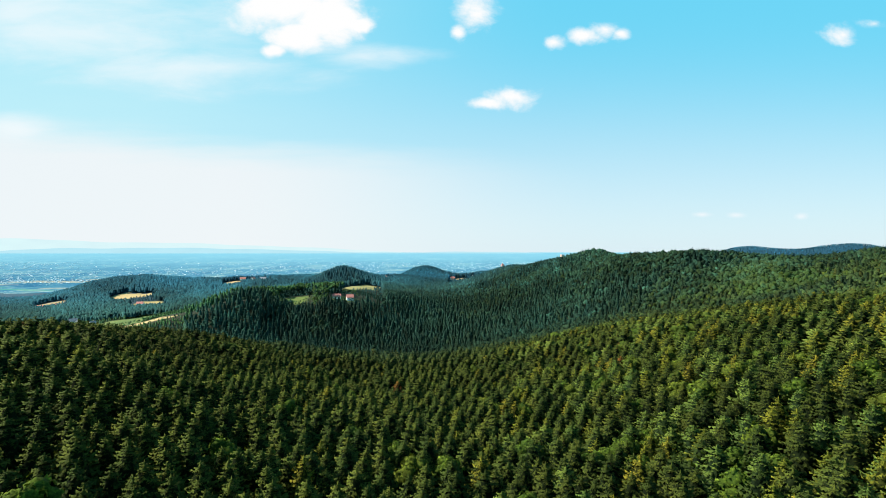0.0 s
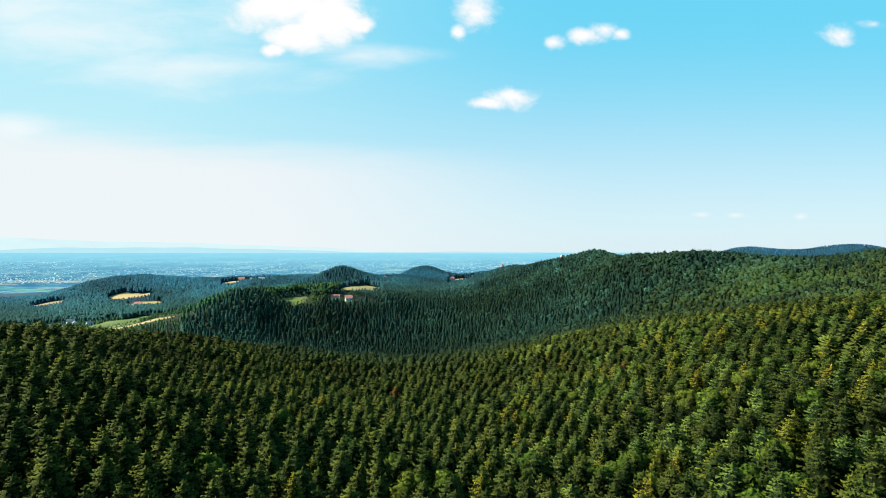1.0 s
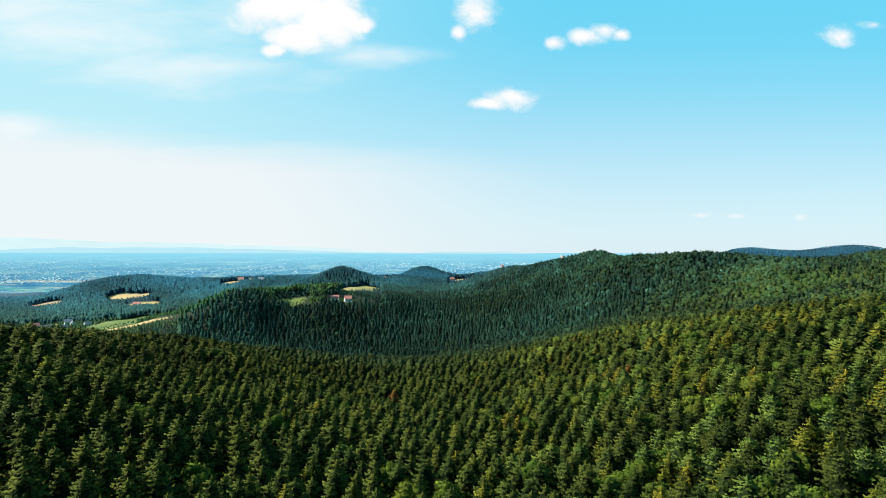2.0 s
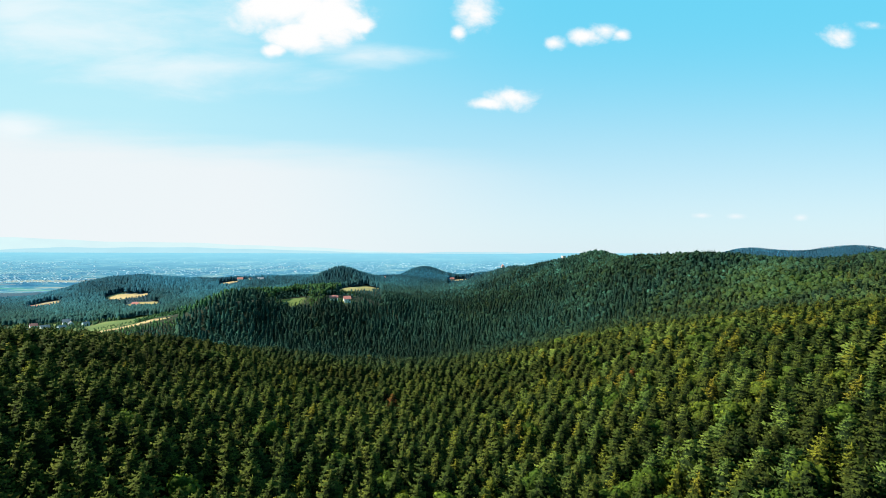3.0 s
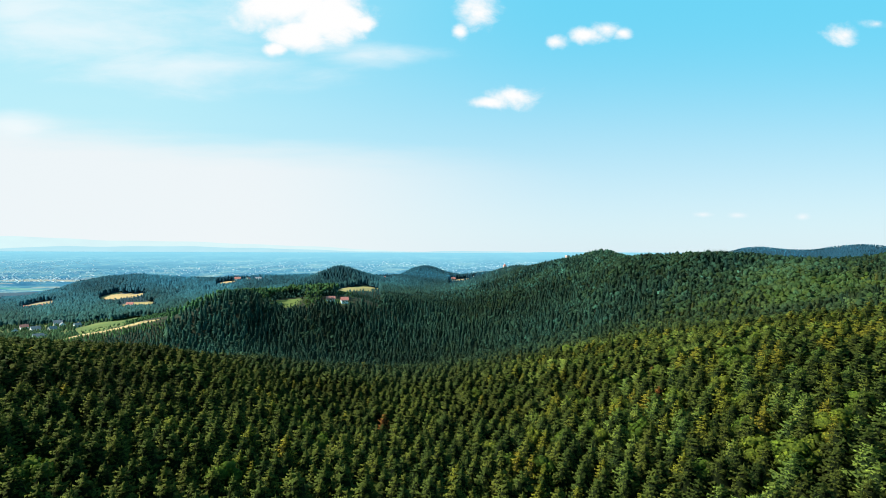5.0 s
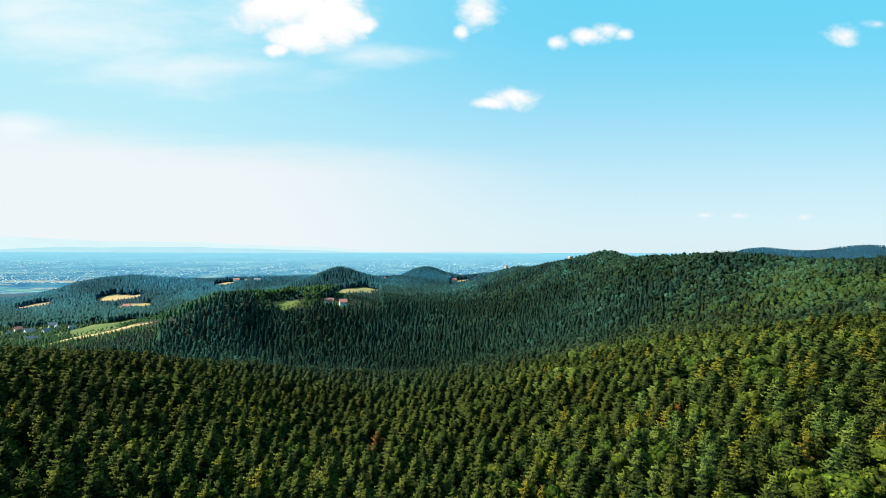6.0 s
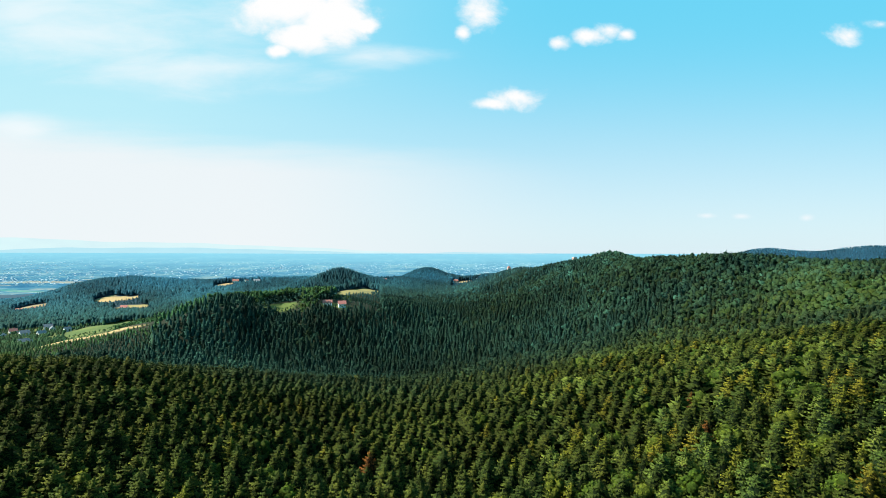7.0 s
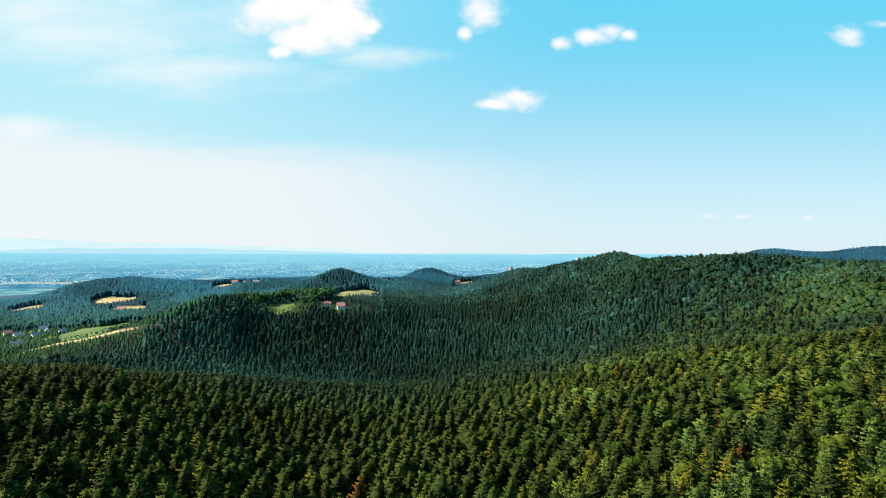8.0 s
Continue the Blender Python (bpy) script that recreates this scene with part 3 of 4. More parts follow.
# ---- where the trees stand ----
def scatter(x0, x1, y0, y1, gap):
    """Random planting with a least distance between stems, clear of the open fields."""
    least = gap * 0.78
    n = int((x1 - x0) * (y1 - y0) / least ** 2 * 4.5)
    px, py = rng.uniform(x0, x1, n), rng.uniform(y0, y1, n)
    cell = {}
    keep = []
    for k, (a, b) in enumerate(zip(px.tolist(), py.tolist())):
        i, j = int(a // least), int(b // least)
        if all((a - u) ** 2 + (b - v) ** 2 >= least * least for p in (i - 1, i, i + 1) for q in (j - 1, j, j + 1) for u, v in cell.get((p, q), ())):
            cell.setdefault((i, j), []).append((a, b))
            keep.append(k)
    x, y = px[keep], py[keep]
    good = np.ones(len(x), bool)
    for s in CLEARINGS:
        good &= ~inside(x, y, s, 2.0)
    return x[good], y[good]


def patch(x, y, size, seed):
    """Smooth random field of about -1 to 1."""
    r = np.random.default_rng(seed)
    z = 0
    for k in range(5):
        q, p = r.uniform(0, 6.28, 2)
        w = r.uniform(0.7, 1.6) / size
        z = z + np.sin((x * math.cos(q) + y * math.sin(q)) * w * 2 + p)
    return z / 2.6


def view_size(x, y):
    """Size of trees by place: those below the clearings are shrunk to fit the camera's view."""
    s = 1 - 0.06 * np.clip(x / 60, 0, 1) * np.clip((400 - y) / 90, 0, 1) + 0.06 * np.clip((y - 520) / 80, 0, 1) * (x > 180) * (y < 900)
    for cx, cy, rx, ry, deg in CLEARINGS:
        k = (y - 90) / (cy - 90)
        reach, small = {1125: (300, 0.38), 794: (45, 0.40), 774: (24, 0.36), 1500: (170, 0.42), 661: (1, 0.3)}.get(cy, (60, 0.3))
        s[(np.abs(x - cx * k) < rx * k + 5) & (y < cy) & (y > cy - ry - reach)] = small
    gap = 653 - 0.158 * (x + 380) - y                     # the slope before the mown strip, kept low so the strip shows
    low = (x > -520) & (x < -285) & (gap > 0) & (gap < 60)
    s[low] = np.minimum(s[low], np.clip(gap[low] * 0.022 + np.clip((x[low] + 345) / 60, 0, 1) * 0.8, 0.2, 1.0))
    flank = (x < -240) & (x > -350) & (y > 575) & (y < 720)   # the end of the hill, where trees are lowered to fit its outline in view
    s[flank] = np.minimum(s[flank], 0.38 + np.clip((x[flank] + 340) / 100, 0, 1) * 0.65)
    s[(x < -330 + (y - 600) * 0.6) & (x > -480) & (y > 640) & (y < 780)] = 0.28
    s[inside(x, y, VILLAGE, 10)] *= 0.75
    return s


KINDS = ("fir", "spruce", "pine", "leaf")


def species(x, y):
    """Which kind grows where: firs on the dark side of the hollow, a mixed wood on the other, broad leaves in patches."""
    mixed = np.clip((x - 5 + 18 * patch(x, y, 60, 1)) / 70, 0, 1) * np.clip((700 - y) / 300, 0.25, 1)
    mixed = np.where(y > 950, 0.5, mixed)
    leafy = np.clip(0.02 + 0.04 * (y > 560) + 0.08 * mixed + 0.35 * np.clip(patch(x, y, 40, 2) - 0.75, 0, 1), 0, 1)
    leafy = np.where((y > 400) & (x > 20), np.clip((x - np.where(y < 800, 110, 20)) / 130, 0.06, 1) * (0.64 + 0.5 * np.clip(patch(x, y, 45, 5), -1, 1)), leafy)
    leafy = np.where((y > 900) & (x < 60) | (x < -330) & (y > 550), 0.9, leafy)
    leafy = np.where(((x + 228) / 110) ** 2 + ((y - 1270) / 90) ** 2 < 1, 0.15, leafy)
    leafy = np.where(((x + 185) / 75) ** 2 + ((y - 795) / 75) ** 2 < 1 + 0.5 * patch(x, y, 30, 8), 0.8, leafy)
    leafy = np.where((x < -285 - 0.4 * (700 - y)) & (y > 640) & (y < 900), 0.9, leafy)
    u = rng.uniform(0, 1, len(x))
    k = np.zeros(len(x), int)
    k[u > 1 - 0.03 - 0.13 * mixed] = 1
    k[u < 0.24 * mixed] = 2
    k[rng.uniform(0, 1, len(x)) < leafy] = 3
    return k


TINT = {0: ((0.0150, 0.0262, 0.0098), (0.0385, 0.0485, 0.0132)), 1: ((0.046, 0.0575, 0.0115), (0.0782, 0.07245, 0.0138)),
        2: ((0.0322, 0.0552, 0.01955), (0.0644, 0.0851, 0.0253)), 3: ((0.0368, 0.069, 0.0138), (0.0759, 0.0989, 0.01725))}


# blue haze of distance, put into the leaf colours of far woods
RIDGE_HAZE, HILL_HAZE = (0.0098, 0.0345, 0.0430), (0.0064, 0.0375, 0.098)


def tints(kind, x, y, haze_hue, pull):
    u = np.clip(rng.beta(2, 2.4, len(x)), 0, 1)[:, None]
    c = np.zeros((len(x), 3))
    for k, (a, b) in TINT.items():
        s = kind == k
        c[s] = np.array(a) * (1 - u[s]) + np.array(b) * u[s]
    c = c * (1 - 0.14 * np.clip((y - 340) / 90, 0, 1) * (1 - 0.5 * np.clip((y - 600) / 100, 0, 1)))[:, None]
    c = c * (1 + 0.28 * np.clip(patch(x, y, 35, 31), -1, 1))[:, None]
    # left side of the hollow darkened: its shade is put into the leaf colour
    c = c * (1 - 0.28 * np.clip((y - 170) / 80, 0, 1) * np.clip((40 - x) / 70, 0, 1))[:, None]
    # haze is mixed into the leaf colour, more with distance
    if haze_hue is None:
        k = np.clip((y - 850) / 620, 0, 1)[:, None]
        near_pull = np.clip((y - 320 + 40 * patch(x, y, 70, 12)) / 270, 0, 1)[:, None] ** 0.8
        haze_hue, pull = np.array(RIDGE_HAZE) * (1 - k) + np.array(HILL_HAZE) * k, (0.78 + 0.14 * k) * near_pull
    # the left-hand hills get more of the haze colour
    haze_hue = np.asarray(haze_hue) * (1 + 0.6 * np.clip((-50 - x) / 180, 0, 1) * (y > 480))[:, None]
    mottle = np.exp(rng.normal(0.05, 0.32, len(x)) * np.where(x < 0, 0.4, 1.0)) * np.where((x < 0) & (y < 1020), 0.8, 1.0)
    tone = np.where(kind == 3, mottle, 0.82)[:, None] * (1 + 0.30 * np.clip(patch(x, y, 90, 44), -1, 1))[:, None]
    c = c * (1 - pull) * np.where(kind == 3, 0.95, 0.9)[:, None] + np.asarray(haze_hue) * pull * tone * (1 + rng.uniform(-0.5, 0.55, len(x)) * np.where(y > 1020, 0.55, 1.0))[:, None]
    open_edge = (x < -255 - 0.45 * (700 - y)) & (x > -480) & (y > 630) & (y < 830)      # brighter, yellower leaves along the meadows
    open_edge |= (((x + 190) / 75) ** 2 + ((y - 795) / 70) ** 2 < 1) & (kind == 3)
    return np.where(open_edge[:, None], c * np.array((1.9, 1.7, 0.9)), c)


def stand(name, shapes, x, y, kind, label, haze_hue=(0, 0, 0), pull=0.0, size=(0.82, 1.14)):
    """One mesh of many trees."""
    v, f, t, c, nn, at = [], [], [], [], [], 0
    z = land(x, y)
    view_scale = view_size(x, y)
    spread = 1 + 0.10 * np.clip(x / 50, 0, 1) * np.clip((430 - y) / 90, 0, 1)
    col = tints(kind, x, y, haze_hue, pull)
    for i in range(len(x)):
        pick = shapes[KINDS[kind[i]]]
        a, b, crown_light, wood, out = pick[rng.integers(len(pick))]
        q, s = rng.uniform(0, 6.28), rng.uniform(*size) * view_scale[i]
        wide = s * spread[i]
        cs, sn = math.cos(q) * wide, math.sin(q) * wide
        sh = (0.25 * s + 0.75 * (size[0] + size[1]) / 2 * view_scale[i]) * rng.uniform(0.95, 1.06)
        p = np.empty_like(a)
        p[:, 0], p[:, 1], p[:, 2] = a[:, 0] * cs - a[:, 1] * sn + x[i], a[:, 0] * sn + a[:, 1] * cs + y[i], a[:, 2] * sh + z[i]
        o = out.copy()
        o[:, 0], o[:, 1] = (out[:, 0] * cs - out[:, 1] * sn) / wide, (out[:, 0] * sn + out[:, 1] * cs) / wide
        v.append(p), f.append(b + at), t.append(crown_light), nn.append(o)
        cc = np.ones((len(a), 4))
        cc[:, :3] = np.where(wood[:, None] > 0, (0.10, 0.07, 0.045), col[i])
        c.append(cc)
        at += len(a)
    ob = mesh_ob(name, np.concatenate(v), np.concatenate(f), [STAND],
                 (("leaf_haze_tint", "FLOAT_COLOR", np.concatenate(c)), ("crown_light", "FLOAT", np.concatenate(t))), True, normals=np.concatenate(nn))
    return tagged(ob, label, "forest", kind="stuff")


def nearest(x, y):
    """How near the flight line passes with the tree still before it."""
    return np.maximum.reduce([np.full(len(x), 105.0), np.abs(x) / 0.78, y - 90.0])


SOLO = [(3, -44, 112), (3, -11, 136), (3, -6, 118), (3, 20, 130), (3, 58, 98), (3, 49, 94), (3, 1, 122), (1, 95, 177), (1, 63, 92), (1, 90, 124),
        (1, 47, 118), (3, 83, 279), (3, 15, 278), (1, 89, 223), (1, 16, 256), (1, 49, 208), (3, 97, 229), (1, 64, 191)]
DEAD = [(-18.3, 226, 1.02), (-139, 186, 0.95), (68, 215, 0.8), (75, 240, 0.75)]
x, y = scatter(-330, 420, 58, 560, 5.1)
for sx, sy in [q[1:] for q in SOLO] + [q[:2] for q in DEAD]:
    ok = np.hypot(x - sx, y - sy) > 4.0
    x, y = x[ok], y[ok]
solo = np.array(SOLO, float)
x, y = np.append(x, solo[:, 1]), np.append(y, solo[:, 2])
near = nearest(x, y)
ok = (np.abs(x) < 0.80 * y + 30) & (y > 62)
x, y, near = x[ok], y[ok], near[ok]
kind = species(x, y)
kind[-len(SOLO):] = solo[:, 0]
close = near < 137
one = close &  (np.hypot(x, (y - 175) * 0.9) < 110)          # those that stand as trees of their own
LIMIT = {0: 260, 1: 120, 2: 200, 3: 120}
count = {k: 0 for k in LIMIT}
single = np.zeros(len(x), bool)
rank = np.hypot(x, (y - 170) * 0.8)
rank[-len(SOLO):] = 0
for i in np.argsort(rank):
    k = int(kind[i])
    if one[i] and count[k] < LIMIT[k]:
        count[k] += 1
        single[i] = True
CLOSE = {k: [joined(s, TRUNKS[k]) for s in CROWNS[k]] for k in CROWNS}
MIDT = {k: [joined(s, trunk_shape(H0 * 0.8, 0.26, 3)) for s in MID[k]] for k in MID}
s = close & ~single
stand("fir_forest", CLOSE, x[s], y[s], kind[s], "dense dark green conifer forest on a slope")
s = (near >= 137) & (near < 270)
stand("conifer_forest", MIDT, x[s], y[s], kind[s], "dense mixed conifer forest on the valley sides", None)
s = near >= 270
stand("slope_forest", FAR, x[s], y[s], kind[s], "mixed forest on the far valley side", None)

SPEC = {0: ("fir_tree", "fir", FIR, "dark green fir tree in dense forest", "fir trees"),
        1: ("spruce_tree", "spruce", SPRUCE, "yellowish green spruce tree in mixed forest", "spruce trees"),
        2: ("pine_tree", "pine", PINE, "blue-green pine tree with rounded crown", "pine trees"),
        3: ("broadleaf_tree", "leaf", LEAF, "bright green leafy tree among conifers", "broadleaf trees")}


def tree(name, crown, trunk, mat, label, group):
    base = new(name)
    tagged(base, label, "tree", group)
    a = mesh_ob("crown", crown[0], crown[1], [mat], (("crown_light", "FLOAT", crown[2]),), True, normals=crown[4])
    b = mesh_ob("trunk", trunk[0], trunk[1], [BARK])
    a.parent = b.parent = base
    return base


for k, (name, key, mat, label, group) in SPEC.items():
    models = [tree(name, c, TRUNKS[key], mat, label, group) for c in CROWNS[key]]
    used = set()
    for i in np.flatnonzero(single & (kind == k)):
        j = int(rng.integers(len(models)))
        side = min(max(x[i] / 55, 0), 1)
        q, s = rng.uniform(0, 360), rng.uniform(0.80, 1.15) * (1 - 0.06 * side)
        wide = s * (1 + 0.12 * side)
        m = pose(x[i], y[i], float(land(x[i], y[i])), 0, 0, q)
        ob = models[j]
        if j in used:
            ob = copy_thing(models[j], m)
        used.add(j)
        ob.matrix_basis = m @ Matrix.Diagonal((wide, wide, (0.3 * s + 0.69 - 0.04 * side) * rng.uniform(0.95, 1.06), 1))

# beyond the hollow: the ridge, the left-hand hill and the hills before the plain
x, y = scatter(-420, 560, 560, 1020, 5.5)
ok = (np.abs(x) < 0.82 * y + 20)
x, y = x[ok], y[ok]
stand("ridge_forest", FAR, x, y, species(x, y), "dark green forest on the ridge, tinted with blue haze", None)
x, y = scatter(-1500, 500, 1020, 1760, 6.1)
ok = (np.abs(x) < 0.82 * y + 30) & ((y < 1560) | (x > -260))
x, y = x[ok], y[ok]
stand("hill_woods", TINY, x, y, species(x, y), "woods on distant hills, tinted with blue haze", None, size=(0.72, 0.98))
x, y = scatter(-1000, -420, 480, 1020, 7.0)
ok = (np.abs(x) < 0.82 * y + 30) & (patch(x, y, 60, 9) > -0.6)
x, y = x[ok], y[ok]
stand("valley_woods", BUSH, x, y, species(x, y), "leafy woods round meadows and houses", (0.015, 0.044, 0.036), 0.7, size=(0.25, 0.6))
# fills the ground left bare where trees are lowered for the view
x, y = scatter(-480, -280, 590, 662, 3.4)
ok = y < 650 - 0.158 * (x + 380)
x, y = x[ok], y[ok]
stand("hillside_bushes", BUSH, x, y, np.where(patch(x, y, 25, 6) > 0, 3, 0), "low bushes below a mown hillside strip", RIDGE_HAZE, 0.7, size=(0.55, 0.9))
x, y = scatter(700, 1640, 1570, 1745, 8.0)
stand("far_ridge_woods", BUSH, x, y, np.full(len(x), 3), "woods on a far ridge, tinted with blue haze", haze_hue=(0.010, 0.048, 0.125), pull=0.97, size=(0.22, 0.32))

# the forest goes on behind and beside the flight line
x, y = scatter(-420, 460, -160, 560, 8.0)
ok = ((np.abs(x) > 0.80 * y + 30) | (y < 62)) & ~((np.abs(x) < 110) & (y > -45) & (y < 130))
x, y = x[ok], y[ok]
stand("surrounding_forest", TINY, x, y, species(x, y), "conifer forest below and behind", size=(0.95, 1.3))
x, y = scatter(-110, 110, -45, 130, 5.0)
ok = (np.abs(x) > 0.80 * y + 30) | (y < 62)
x, y = x[ok], y[ok]
stand("nearby_forest", FAR, x, y, species(x, y), "conifer forest close below the flight")


# ---- houses ----
PLASTER = plain("white_plaster", (0.66, 0.65, 0.62), (0.78, 0.77, 0.74), 0.8, 0.9)
RED_TILE = plain("red_roof_tiles", (0.36, 0.12, 0.095), (0.48, 0.19, 0.155), 1.2, 0.8, 0.3)
GREY_TILE = plain("grey_roof_sheets", (0.12, 0.13, 0.15), (0.24, 0.25, 0.27), 1.0, 0.6, 0.2)
BRICK = plain("pinkish_brickwork", (0.36, 0.21, 0.16), (0.48, 0.30, 0.23), 0.6, 0.9, 0.3)
PALE_BRICK = plain("pale_pink_brickwork", (0.46, 0.30, 0.27), (0.58, 0.40, 0.35), 0.6, 0.9, 0.3)
GLASS = plain("dark_window_glass", (0.02, 0.025, 0.03), (0.05, 0.06, 0.07), 1.0, 0.15)
TIMBER = plain("brown_timber", (0.12, 0.07, 0.04), (0.2, 0.12, 0.07), 2.0, 0.7)


def part(name, bm, mat, parent, label=""):
    me = bpy.data.meshes.new(name)
    bmesh.ops.recalc_face_normals(bm, faces=bm.faces)
    bm.to_mesh(me)
    bm.free()
    me.materials.append(mat)
    ob = new(name, me)
    ob.parent = parent
    if label:
        ob["label"] = label
    return ob


def block(bm, x0, x1, y0, y1, z0, z1):
    m = Matrix.Translation(((x0 + x1) / 2, (y0 + y1) / 2, (z0 + z1) / 2)) @ Matrix.Diagonal((x1 - x0, y1 - y0, z1 - z0, 1))
    bmesh.ops.create_cube(bm, size=1, matrix=m)


def box_mesh(*dims):
    bm = bmesh.new()
    block(bm, *dims)
    return bm


def house(x, y, deg, wide, deep, eaves, ridge, wall_mat, roof_mat, label):
    """A gabled house: walls to the eaves with gables, an overhanging roof of two slabs, chimney, windows and a door."""
    base = new("house")
    tagged(base, label, "house")
    hw, hd = wide / 2, deep / 2
    bm = bmesh.new()
    rim = [bm.verts.new((sx * hw, sy * hd, z)) for z in (-1.5, eaves) for sx, sy in ((-1, -1), (1, -1), (1, 1), (-1, 1))]
    tops = [bm.verts.new((sx * hw, 0, ridge)) for sx in (-1, 1)]
    for i in range(4):
        j = (i + 1) % 4
        bm.faces.new((rim[i], rim[j], rim[4 + j], rim[4 + i]))
    bm.faces.new((rim[4], rim[7], tops[0]))
    bm.faces.new((rim[6], rim[5], tops[1]))
    bm.faces.new((rim[4], rim[5], tops[1], tops[0]))
    bm.faces.new((rim[7], rim[6], tops[1], tops[0]))
    part("wall", bm, wall_mat, base)
    bm = bmesh.new()
    over, thick = 0.6, 0.28
    pitch = (ridge - eaves) / hd
    for sy in (-1, 1):
        c = [(sx * (hw + over), yy, zz + up) for up in (0.03, thick) for sx, yy, zz in
             ((-1, sy * (hd + over), eaves - pitch * over), (1, sy * (hd + over), eaves - pitch * over), (1, 0, ridge), (-1, 0, ridge))]
        q = [bm.verts.new(p) for p in c]
        for ids in ((0, 1, 2, 3), (4, 5, 6, 7), (0, 1, 5, 4), (1, 2, 6, 5), (2, 3, 7, 6), (3, 0, 4, 7)):
            bm.faces.new([q[k] for k in ids])
    roof = part("roof", bm, roof_mat, base)
    part("chimney", box_mesh(hw * 0.35, hw * 0.35 + 0.8, 0.2, 1.0, ridge - 1.2, ridge + 1.1), BRICK, roof)
    n = max(2, int(wide / 3.2))
    for sy in (-1, 1):
        for k in range(n):
            cx = -hw + wide * (k + 0.5) / n
            win = part("window", box_mesh(cx - 0.6, cx + 0.6, sy * hd - 0.06, sy * hd + 0.06, 1.0, 2.4), TIMBER, base)
            part("pane", box_mesh(cx - 0.48, cx + 0.48, sy * hd - 0.08, sy * hd + 0.08, 1.12, 2.28), GLASS, win)
    for sx in (-1, 1):
        part("window", box_mesh(sx * hw - 0.07, sx * hw + 0.07, -0.6, 0.6, eaves - 0.2, eaves + 1.1), GLASS, base)
    part("door", box_mesh(hw - 0.05, hw + 0.08, -hd * 0.6 - 0.5, -hd * 0.6 + 0.5, 0, 2.05), TIMBER, base)
    base.matrix_basis = pose(x, y, float(land(x, y)) + 0.3, 0, 0, deg)
    return base


house(-147, 777, 12, 11, 7, 2.8, 5.6, PLASTER, RED_TILE, "low white house with red tiled roof on a wooded ridge")
house(-128, 773, 18, 9, 7.5, 3.6, 7.0, PLASTER, RED_TILE, "white gabled house with red tiled roof on a wooded ridge")
house(-674, 969, 52, 13, 10, 4.4, 8.4, PLASTER, GREY_TILE, "large white house with grey roof in the village")
house(-664, 1009, 38, 12, 9, 4.4, 8.6, PLASTER, GREY_TILE, "white gabled house with steep grey roof in the village")
house(-640, 985, 128, 10, 8, 4.0, 8.0, PLASTER, GREY_TILE, "small white house with grey roof among trees")
house(-709, 991, 46, 11, 9, 4.0, 7.8, PLASTER, RED_TILE, "white house with red roof in the village")
house(-622, 935, 60, 11, 8, 3.8, 7.2, PLASTER, GREY_TILE, "white house with grey roof among village gardens")
house(-690, 945, 118, 10, 8, 3.6, 7.0, PLASTER, GREY_TILE, "small pale house with grey roof among village gardens")
house(-600, 962, 55, 9, 8, 3.6, 7.0, PLASTER, GREY_TILE, "white cottage with grey roof above a green paddock")
house(-556, 812, 48, 12, 9, 4.0, 7.8, PLASTER, GREY_TILE, "white house with grey roof beside a hedge")
house(-538, 800, 100, 9, 7, 3.2, 6.2, BRICK, GREY_TILE, "brick outbuilding with grey roof beside a house")
house(-575, 1056, 50, 12, 9, 5.0, 9.4, PLASTER, RED_TILE, "white house with red roof above a green meadow")
house(-646, 1199, 8, 13, 9, 4.0, 7.6, PLASTER, RED_TILE, "white house with bright red roof beside a stubble field")
house(-680, 1196, 30, 11, 9, 4.0, 8.0, PLASTER, RED_TILE, "small house with red roof below the hay field")
house(-601, 1388, 15, 14, 10, 5.0, 9.0, PLASTER, RED_TILE, "white house with reddish roof in distant woods")
house(-622, 1394, 70, 11, 9, 4.6, 8.4, PLASTER, GREY_TILE, "pale house with grey roof in distant woods")
house(-877, 1230, 5, 22, 10, 4.0, 7.0, BRICK, RED_TILE, "long pinkish farm building in distant woods")
house(-850, 1228, 30, 12, 9, 4.0, 7.6, PLASTER, RED_TILE, "pale farmhouse in distant woods")
house(26, 1520, 20, 10, 8, 4.5, 8.0, BRICK, RED_TILE, "reddish house at the edge of a tan field")
house(84, 1545, 75, 9, 7, 4.0, 7.0, PLASTER, GREY_TILE, "pale house at the edge of a tan field")

house(-174, 1446, 10, 13, 9, 4.6, 8.4, PLASTER, GREY_TILE, "pale house with grey roof on a distant saddle")
house(-150, 1452, 40, 11, 9, 4.2, 8.0, PLASTER, RED_TILE, "white house with red roof on a distant saddle")
house(-522, 1466, 20, 14, 10, 4.6, 8.6, PLASTER, RED_TILE, "white house with reddish roof on a distant crest")
house(-497, 1470, 75, 11, 9, 4.6, 8.4, PLASTER, RED_TILE, "small house with red roof on a distant crest")
house(-470, 1468, 5, 15, 9, 4.0, 7.6, PLASTER, GREY_TILE, "long pale house with grey roof on a distant crest")


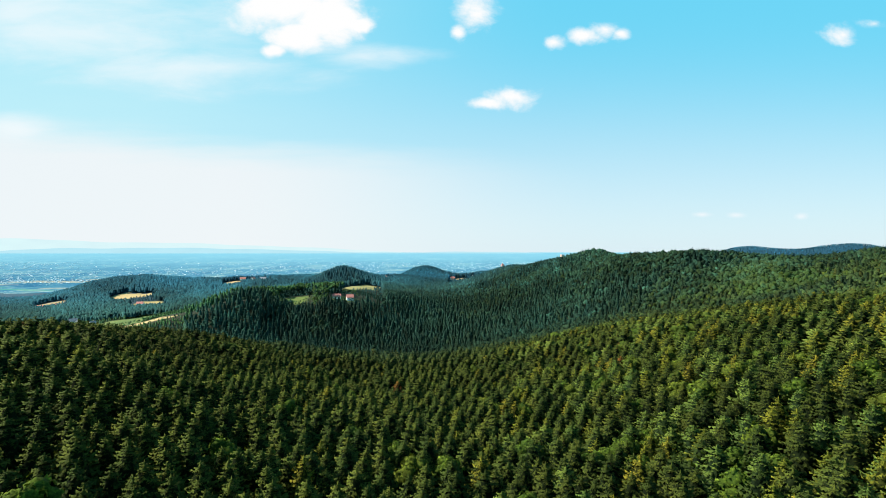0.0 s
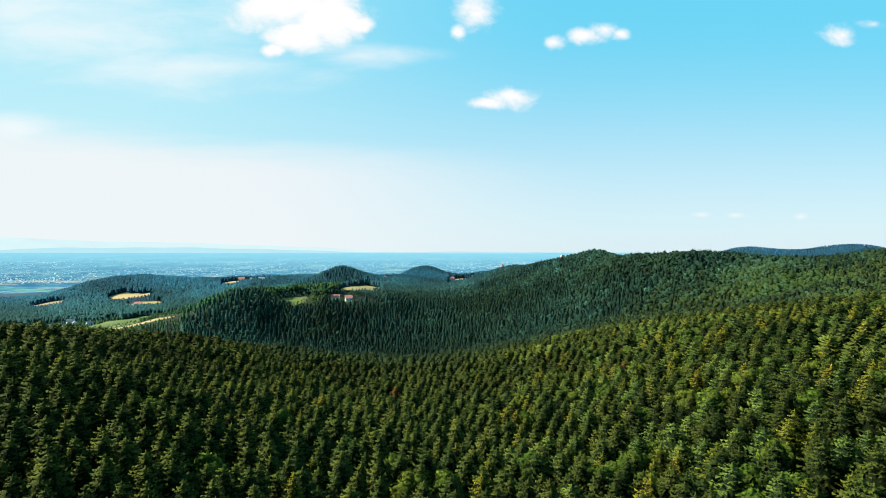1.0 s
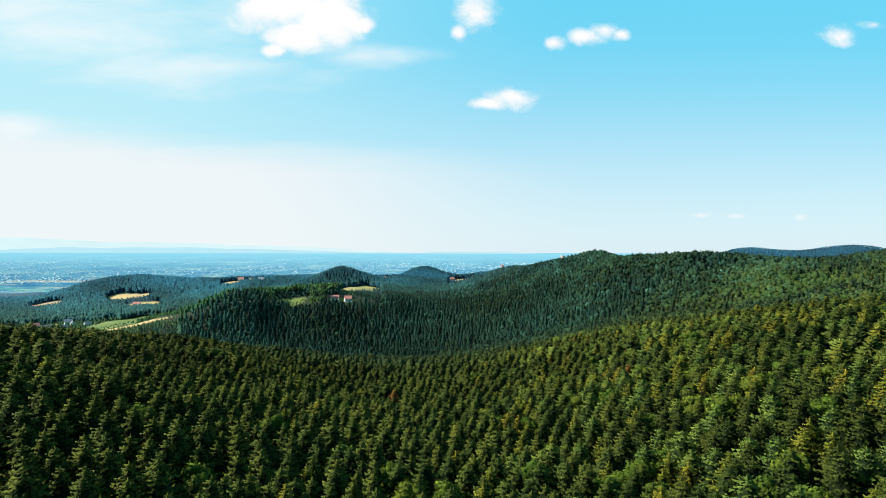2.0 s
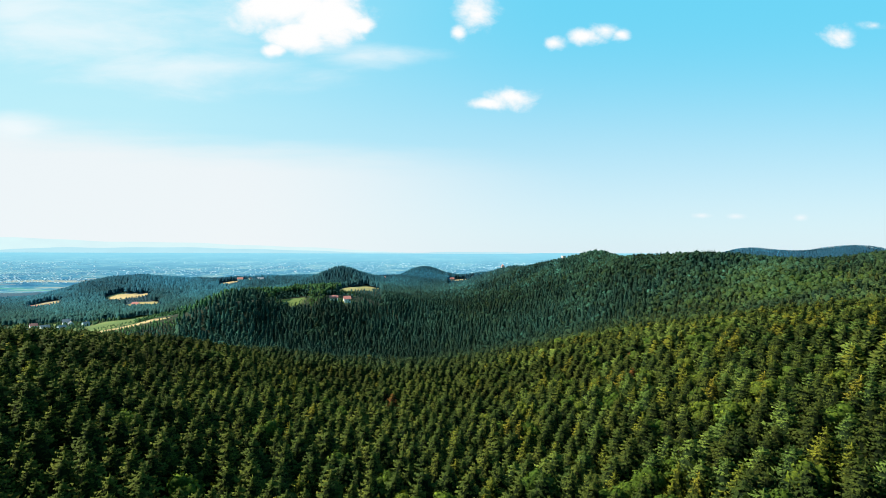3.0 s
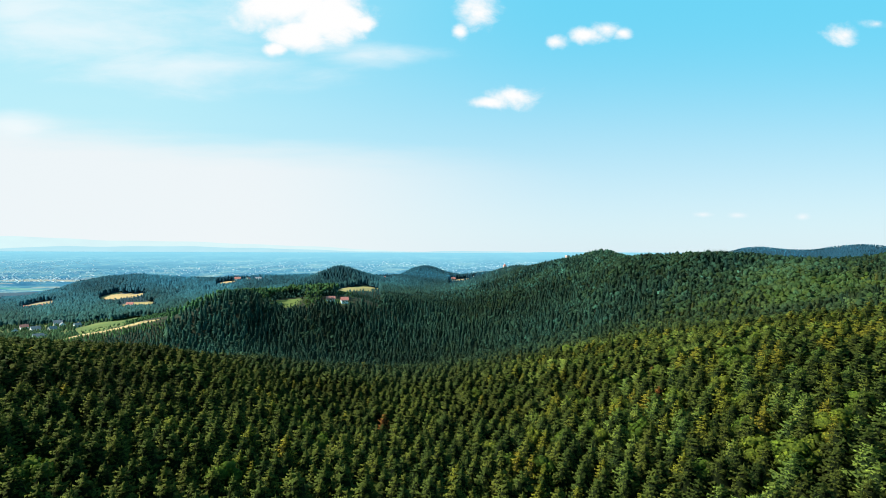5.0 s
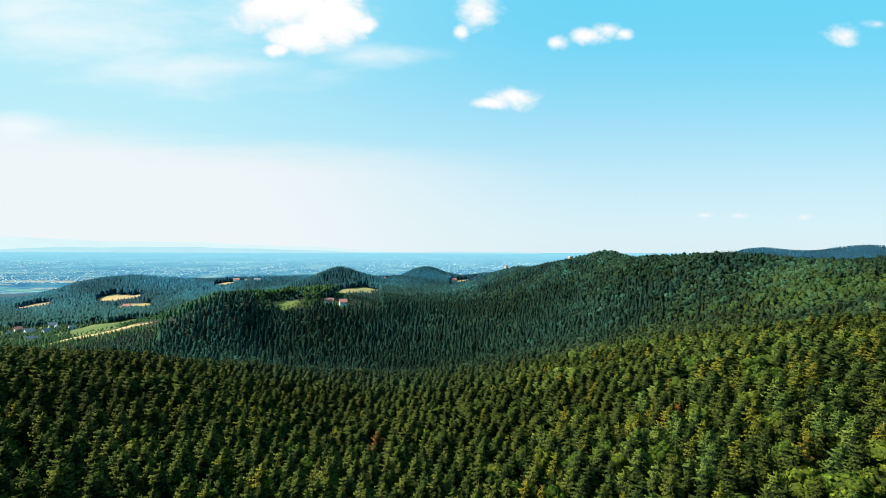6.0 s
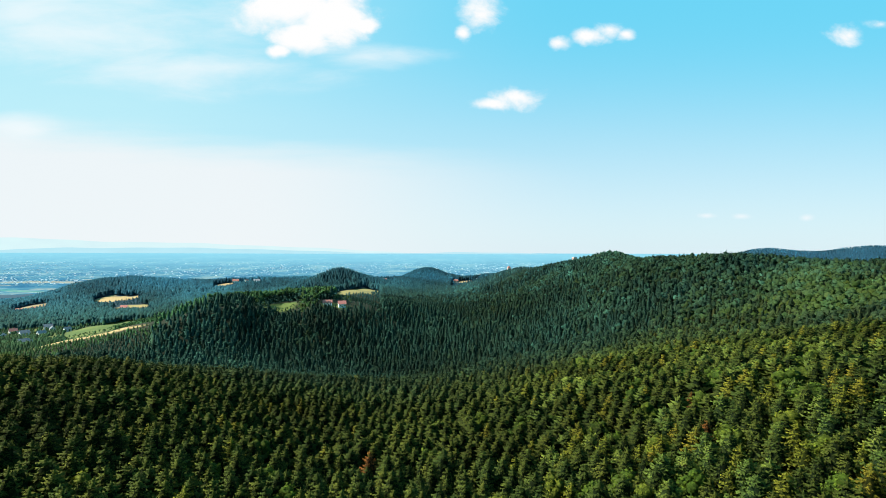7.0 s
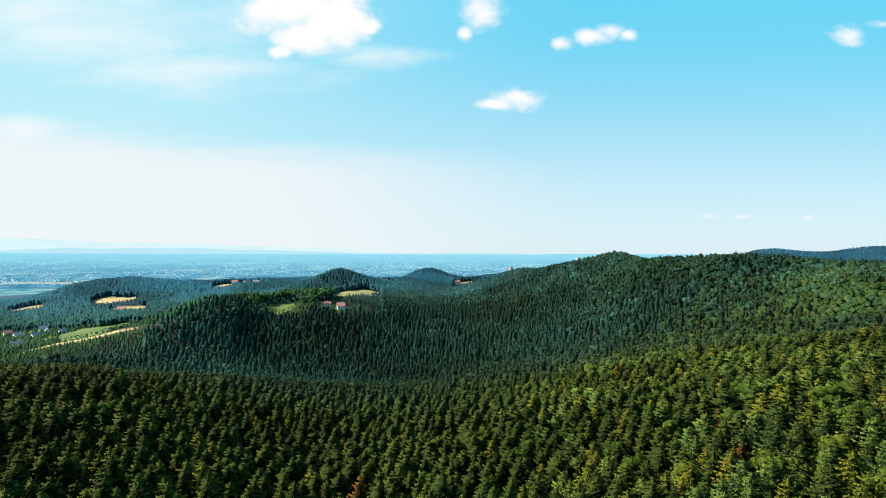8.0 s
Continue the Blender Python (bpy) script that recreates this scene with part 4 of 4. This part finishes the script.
def tower(x, y, side, high, label, spire):
    """A square tower on a wooded crest: shaft, cornice, parapet or a pyramid roof, window slits."""
    base = new("tower")
    tagged(base, label, "tower")
    h = side / 2
    part("shaft", box_mesh(-h, h, -h, h, -2, high), PALE_BRICK, base)
    part("cornice", box_mesh(-h - 0.5, h + 0.5, -h - 0.5, h + 0.5, high, high + 0.9), BRICK, base)
    if spire:
        bm = bmesh.new()
        bmesh.ops.create_cone(bm, cap_ends=True, segments=4, radius1=side * 0.72, radius2=0.1, depth=side * 0.8,
                              matrix=Matrix.Translation((0, 0, high + 0.9 + side * 0.4)) @ Matrix.Rotation(radians(45), 4, "Z"))
        part("roof", bm, RED_TILE, base)
    else:
        for sx in (-1, 0, 1):
            for sy in (-1, 0, 1):
                if sx or sy:
                    part("merlon", box_mesh(sx * h * 0.8 - 0.9, sx * h * 0.8 + 0.9, sy * h * 0.8 - 0.9, sy * h * 0.8 + 0.9, high + 0.9, high + 2.4), PALE_BRICK, base)
    for k in range(3):
        z = high * (0.35 + 0.22 * k)
        part("window", box_mesh(-0.6, 0.6, -h - 0.06, -h + 0.05, z, z + 2.0), GLASS, base)
    base.matrix_basis = pose(x, y, float(land(x, y)), 0, 0, 18)
    return base


tower(209, 985, 5, 21, "pinkish brick tower above trees on the ridge", False)
tower(141, 1330, 6, 20, "brick tower with a pointed roof above trees", True)


# ---- towns far out on the plain ----
def towns():
    """Hundreds of pale roofs and walls, clustered."""
    r = np.random.default_rng(21)
    v, f = [], []
    hubs = [(-2300, 2900, 330, 260), (-1500, 3300, 300, 300), (-2900, 3600, 420, 300), (-900, 3500, 260, 250), (-300, 3700, 300, 260),
            (300, 3400, 260, 220), (-1900, 2550, 200, 120), (-2600, 4200, 500, 200), (-700, 4200, 500, 200), (600, 4000, 300, 240)]
    for hx, hy, rx, ry in hubs:
        for _ in range(330):
            x, y = hx + r.normal(0, rx), hy + r.normal(0, ry)
            if y < 2100 or y > 4050:
                continue
            w, d, h = r.uniform(1.4, 4.5), r.uniform(2, 5), r.uniform(0.8, 2.0)
            z = float(plain_height(np.array(x), np.array(y))) - 0.5
            b = len(v)
            v += [(x + sx * w, y + sy * d, z + zz) for zz in (0, h) for sx, sy in ((-1, -1), (1, -1), (1, 1), (-1, 1))]
            v += [(x - w, y, z + h * 1.6), (x + w, y, z + h * 1.6)]
            for i in range(4):
                j = (i + 1) % 4
                f += [(b + i, b + j, b + 4 + j), (b + i, b + 4 + j, b + 4 + i)]
            f += [(b + 4, b + 5, b + 9), (b + 4, b + 9, b + 8), (b + 6, b + 7, b + 8), (b + 6, b + 8, b + 9), (b + 7, b + 4, b + 8), (b + 5, b + 6, b + 9)]
    ob = mesh_ob("distant_town", v, np.array(f), [TOWN])
    return tagged(ob, "pale roofs of towns scattered over the plain", "town", kind="stuff")


TOWN, town_tree, town_bsdf = material("hazy_town_walls")
isl = nd(town_tree, "ShaderNodeNewGeometry").outputs["Random Per Island"]
# bluish haze is put into the town's wall and roof colours
town_tree.links.new(ramp(town_tree, isl, (0.0, (0.16, 0.30, 0.38)), (0.55, (0.30, 0.42, 0.48)), (0.9, (0.60, 0.66, 0.70)), (1.0, (0.55, 0.47, 0.46))), town_bsdf.inputs["Base Color"])
towns()

# the rust-red dead firs
for k, (sx, sy, size) in enumerate(DEAD):
    ob = tree("dead_fir_tree", CROWNS["fir"][k], TRUNKS["fir"], RUST, "dead fir tree with rust-red needles", "dead fir trees")
    ob.matrix_basis = pose(sx, sy, float(land(sx, sy)), 0, 0, 40 * k) @ Matrix.Diagonal((size * 0.85, size * 0.85, size * 1.04, 1))
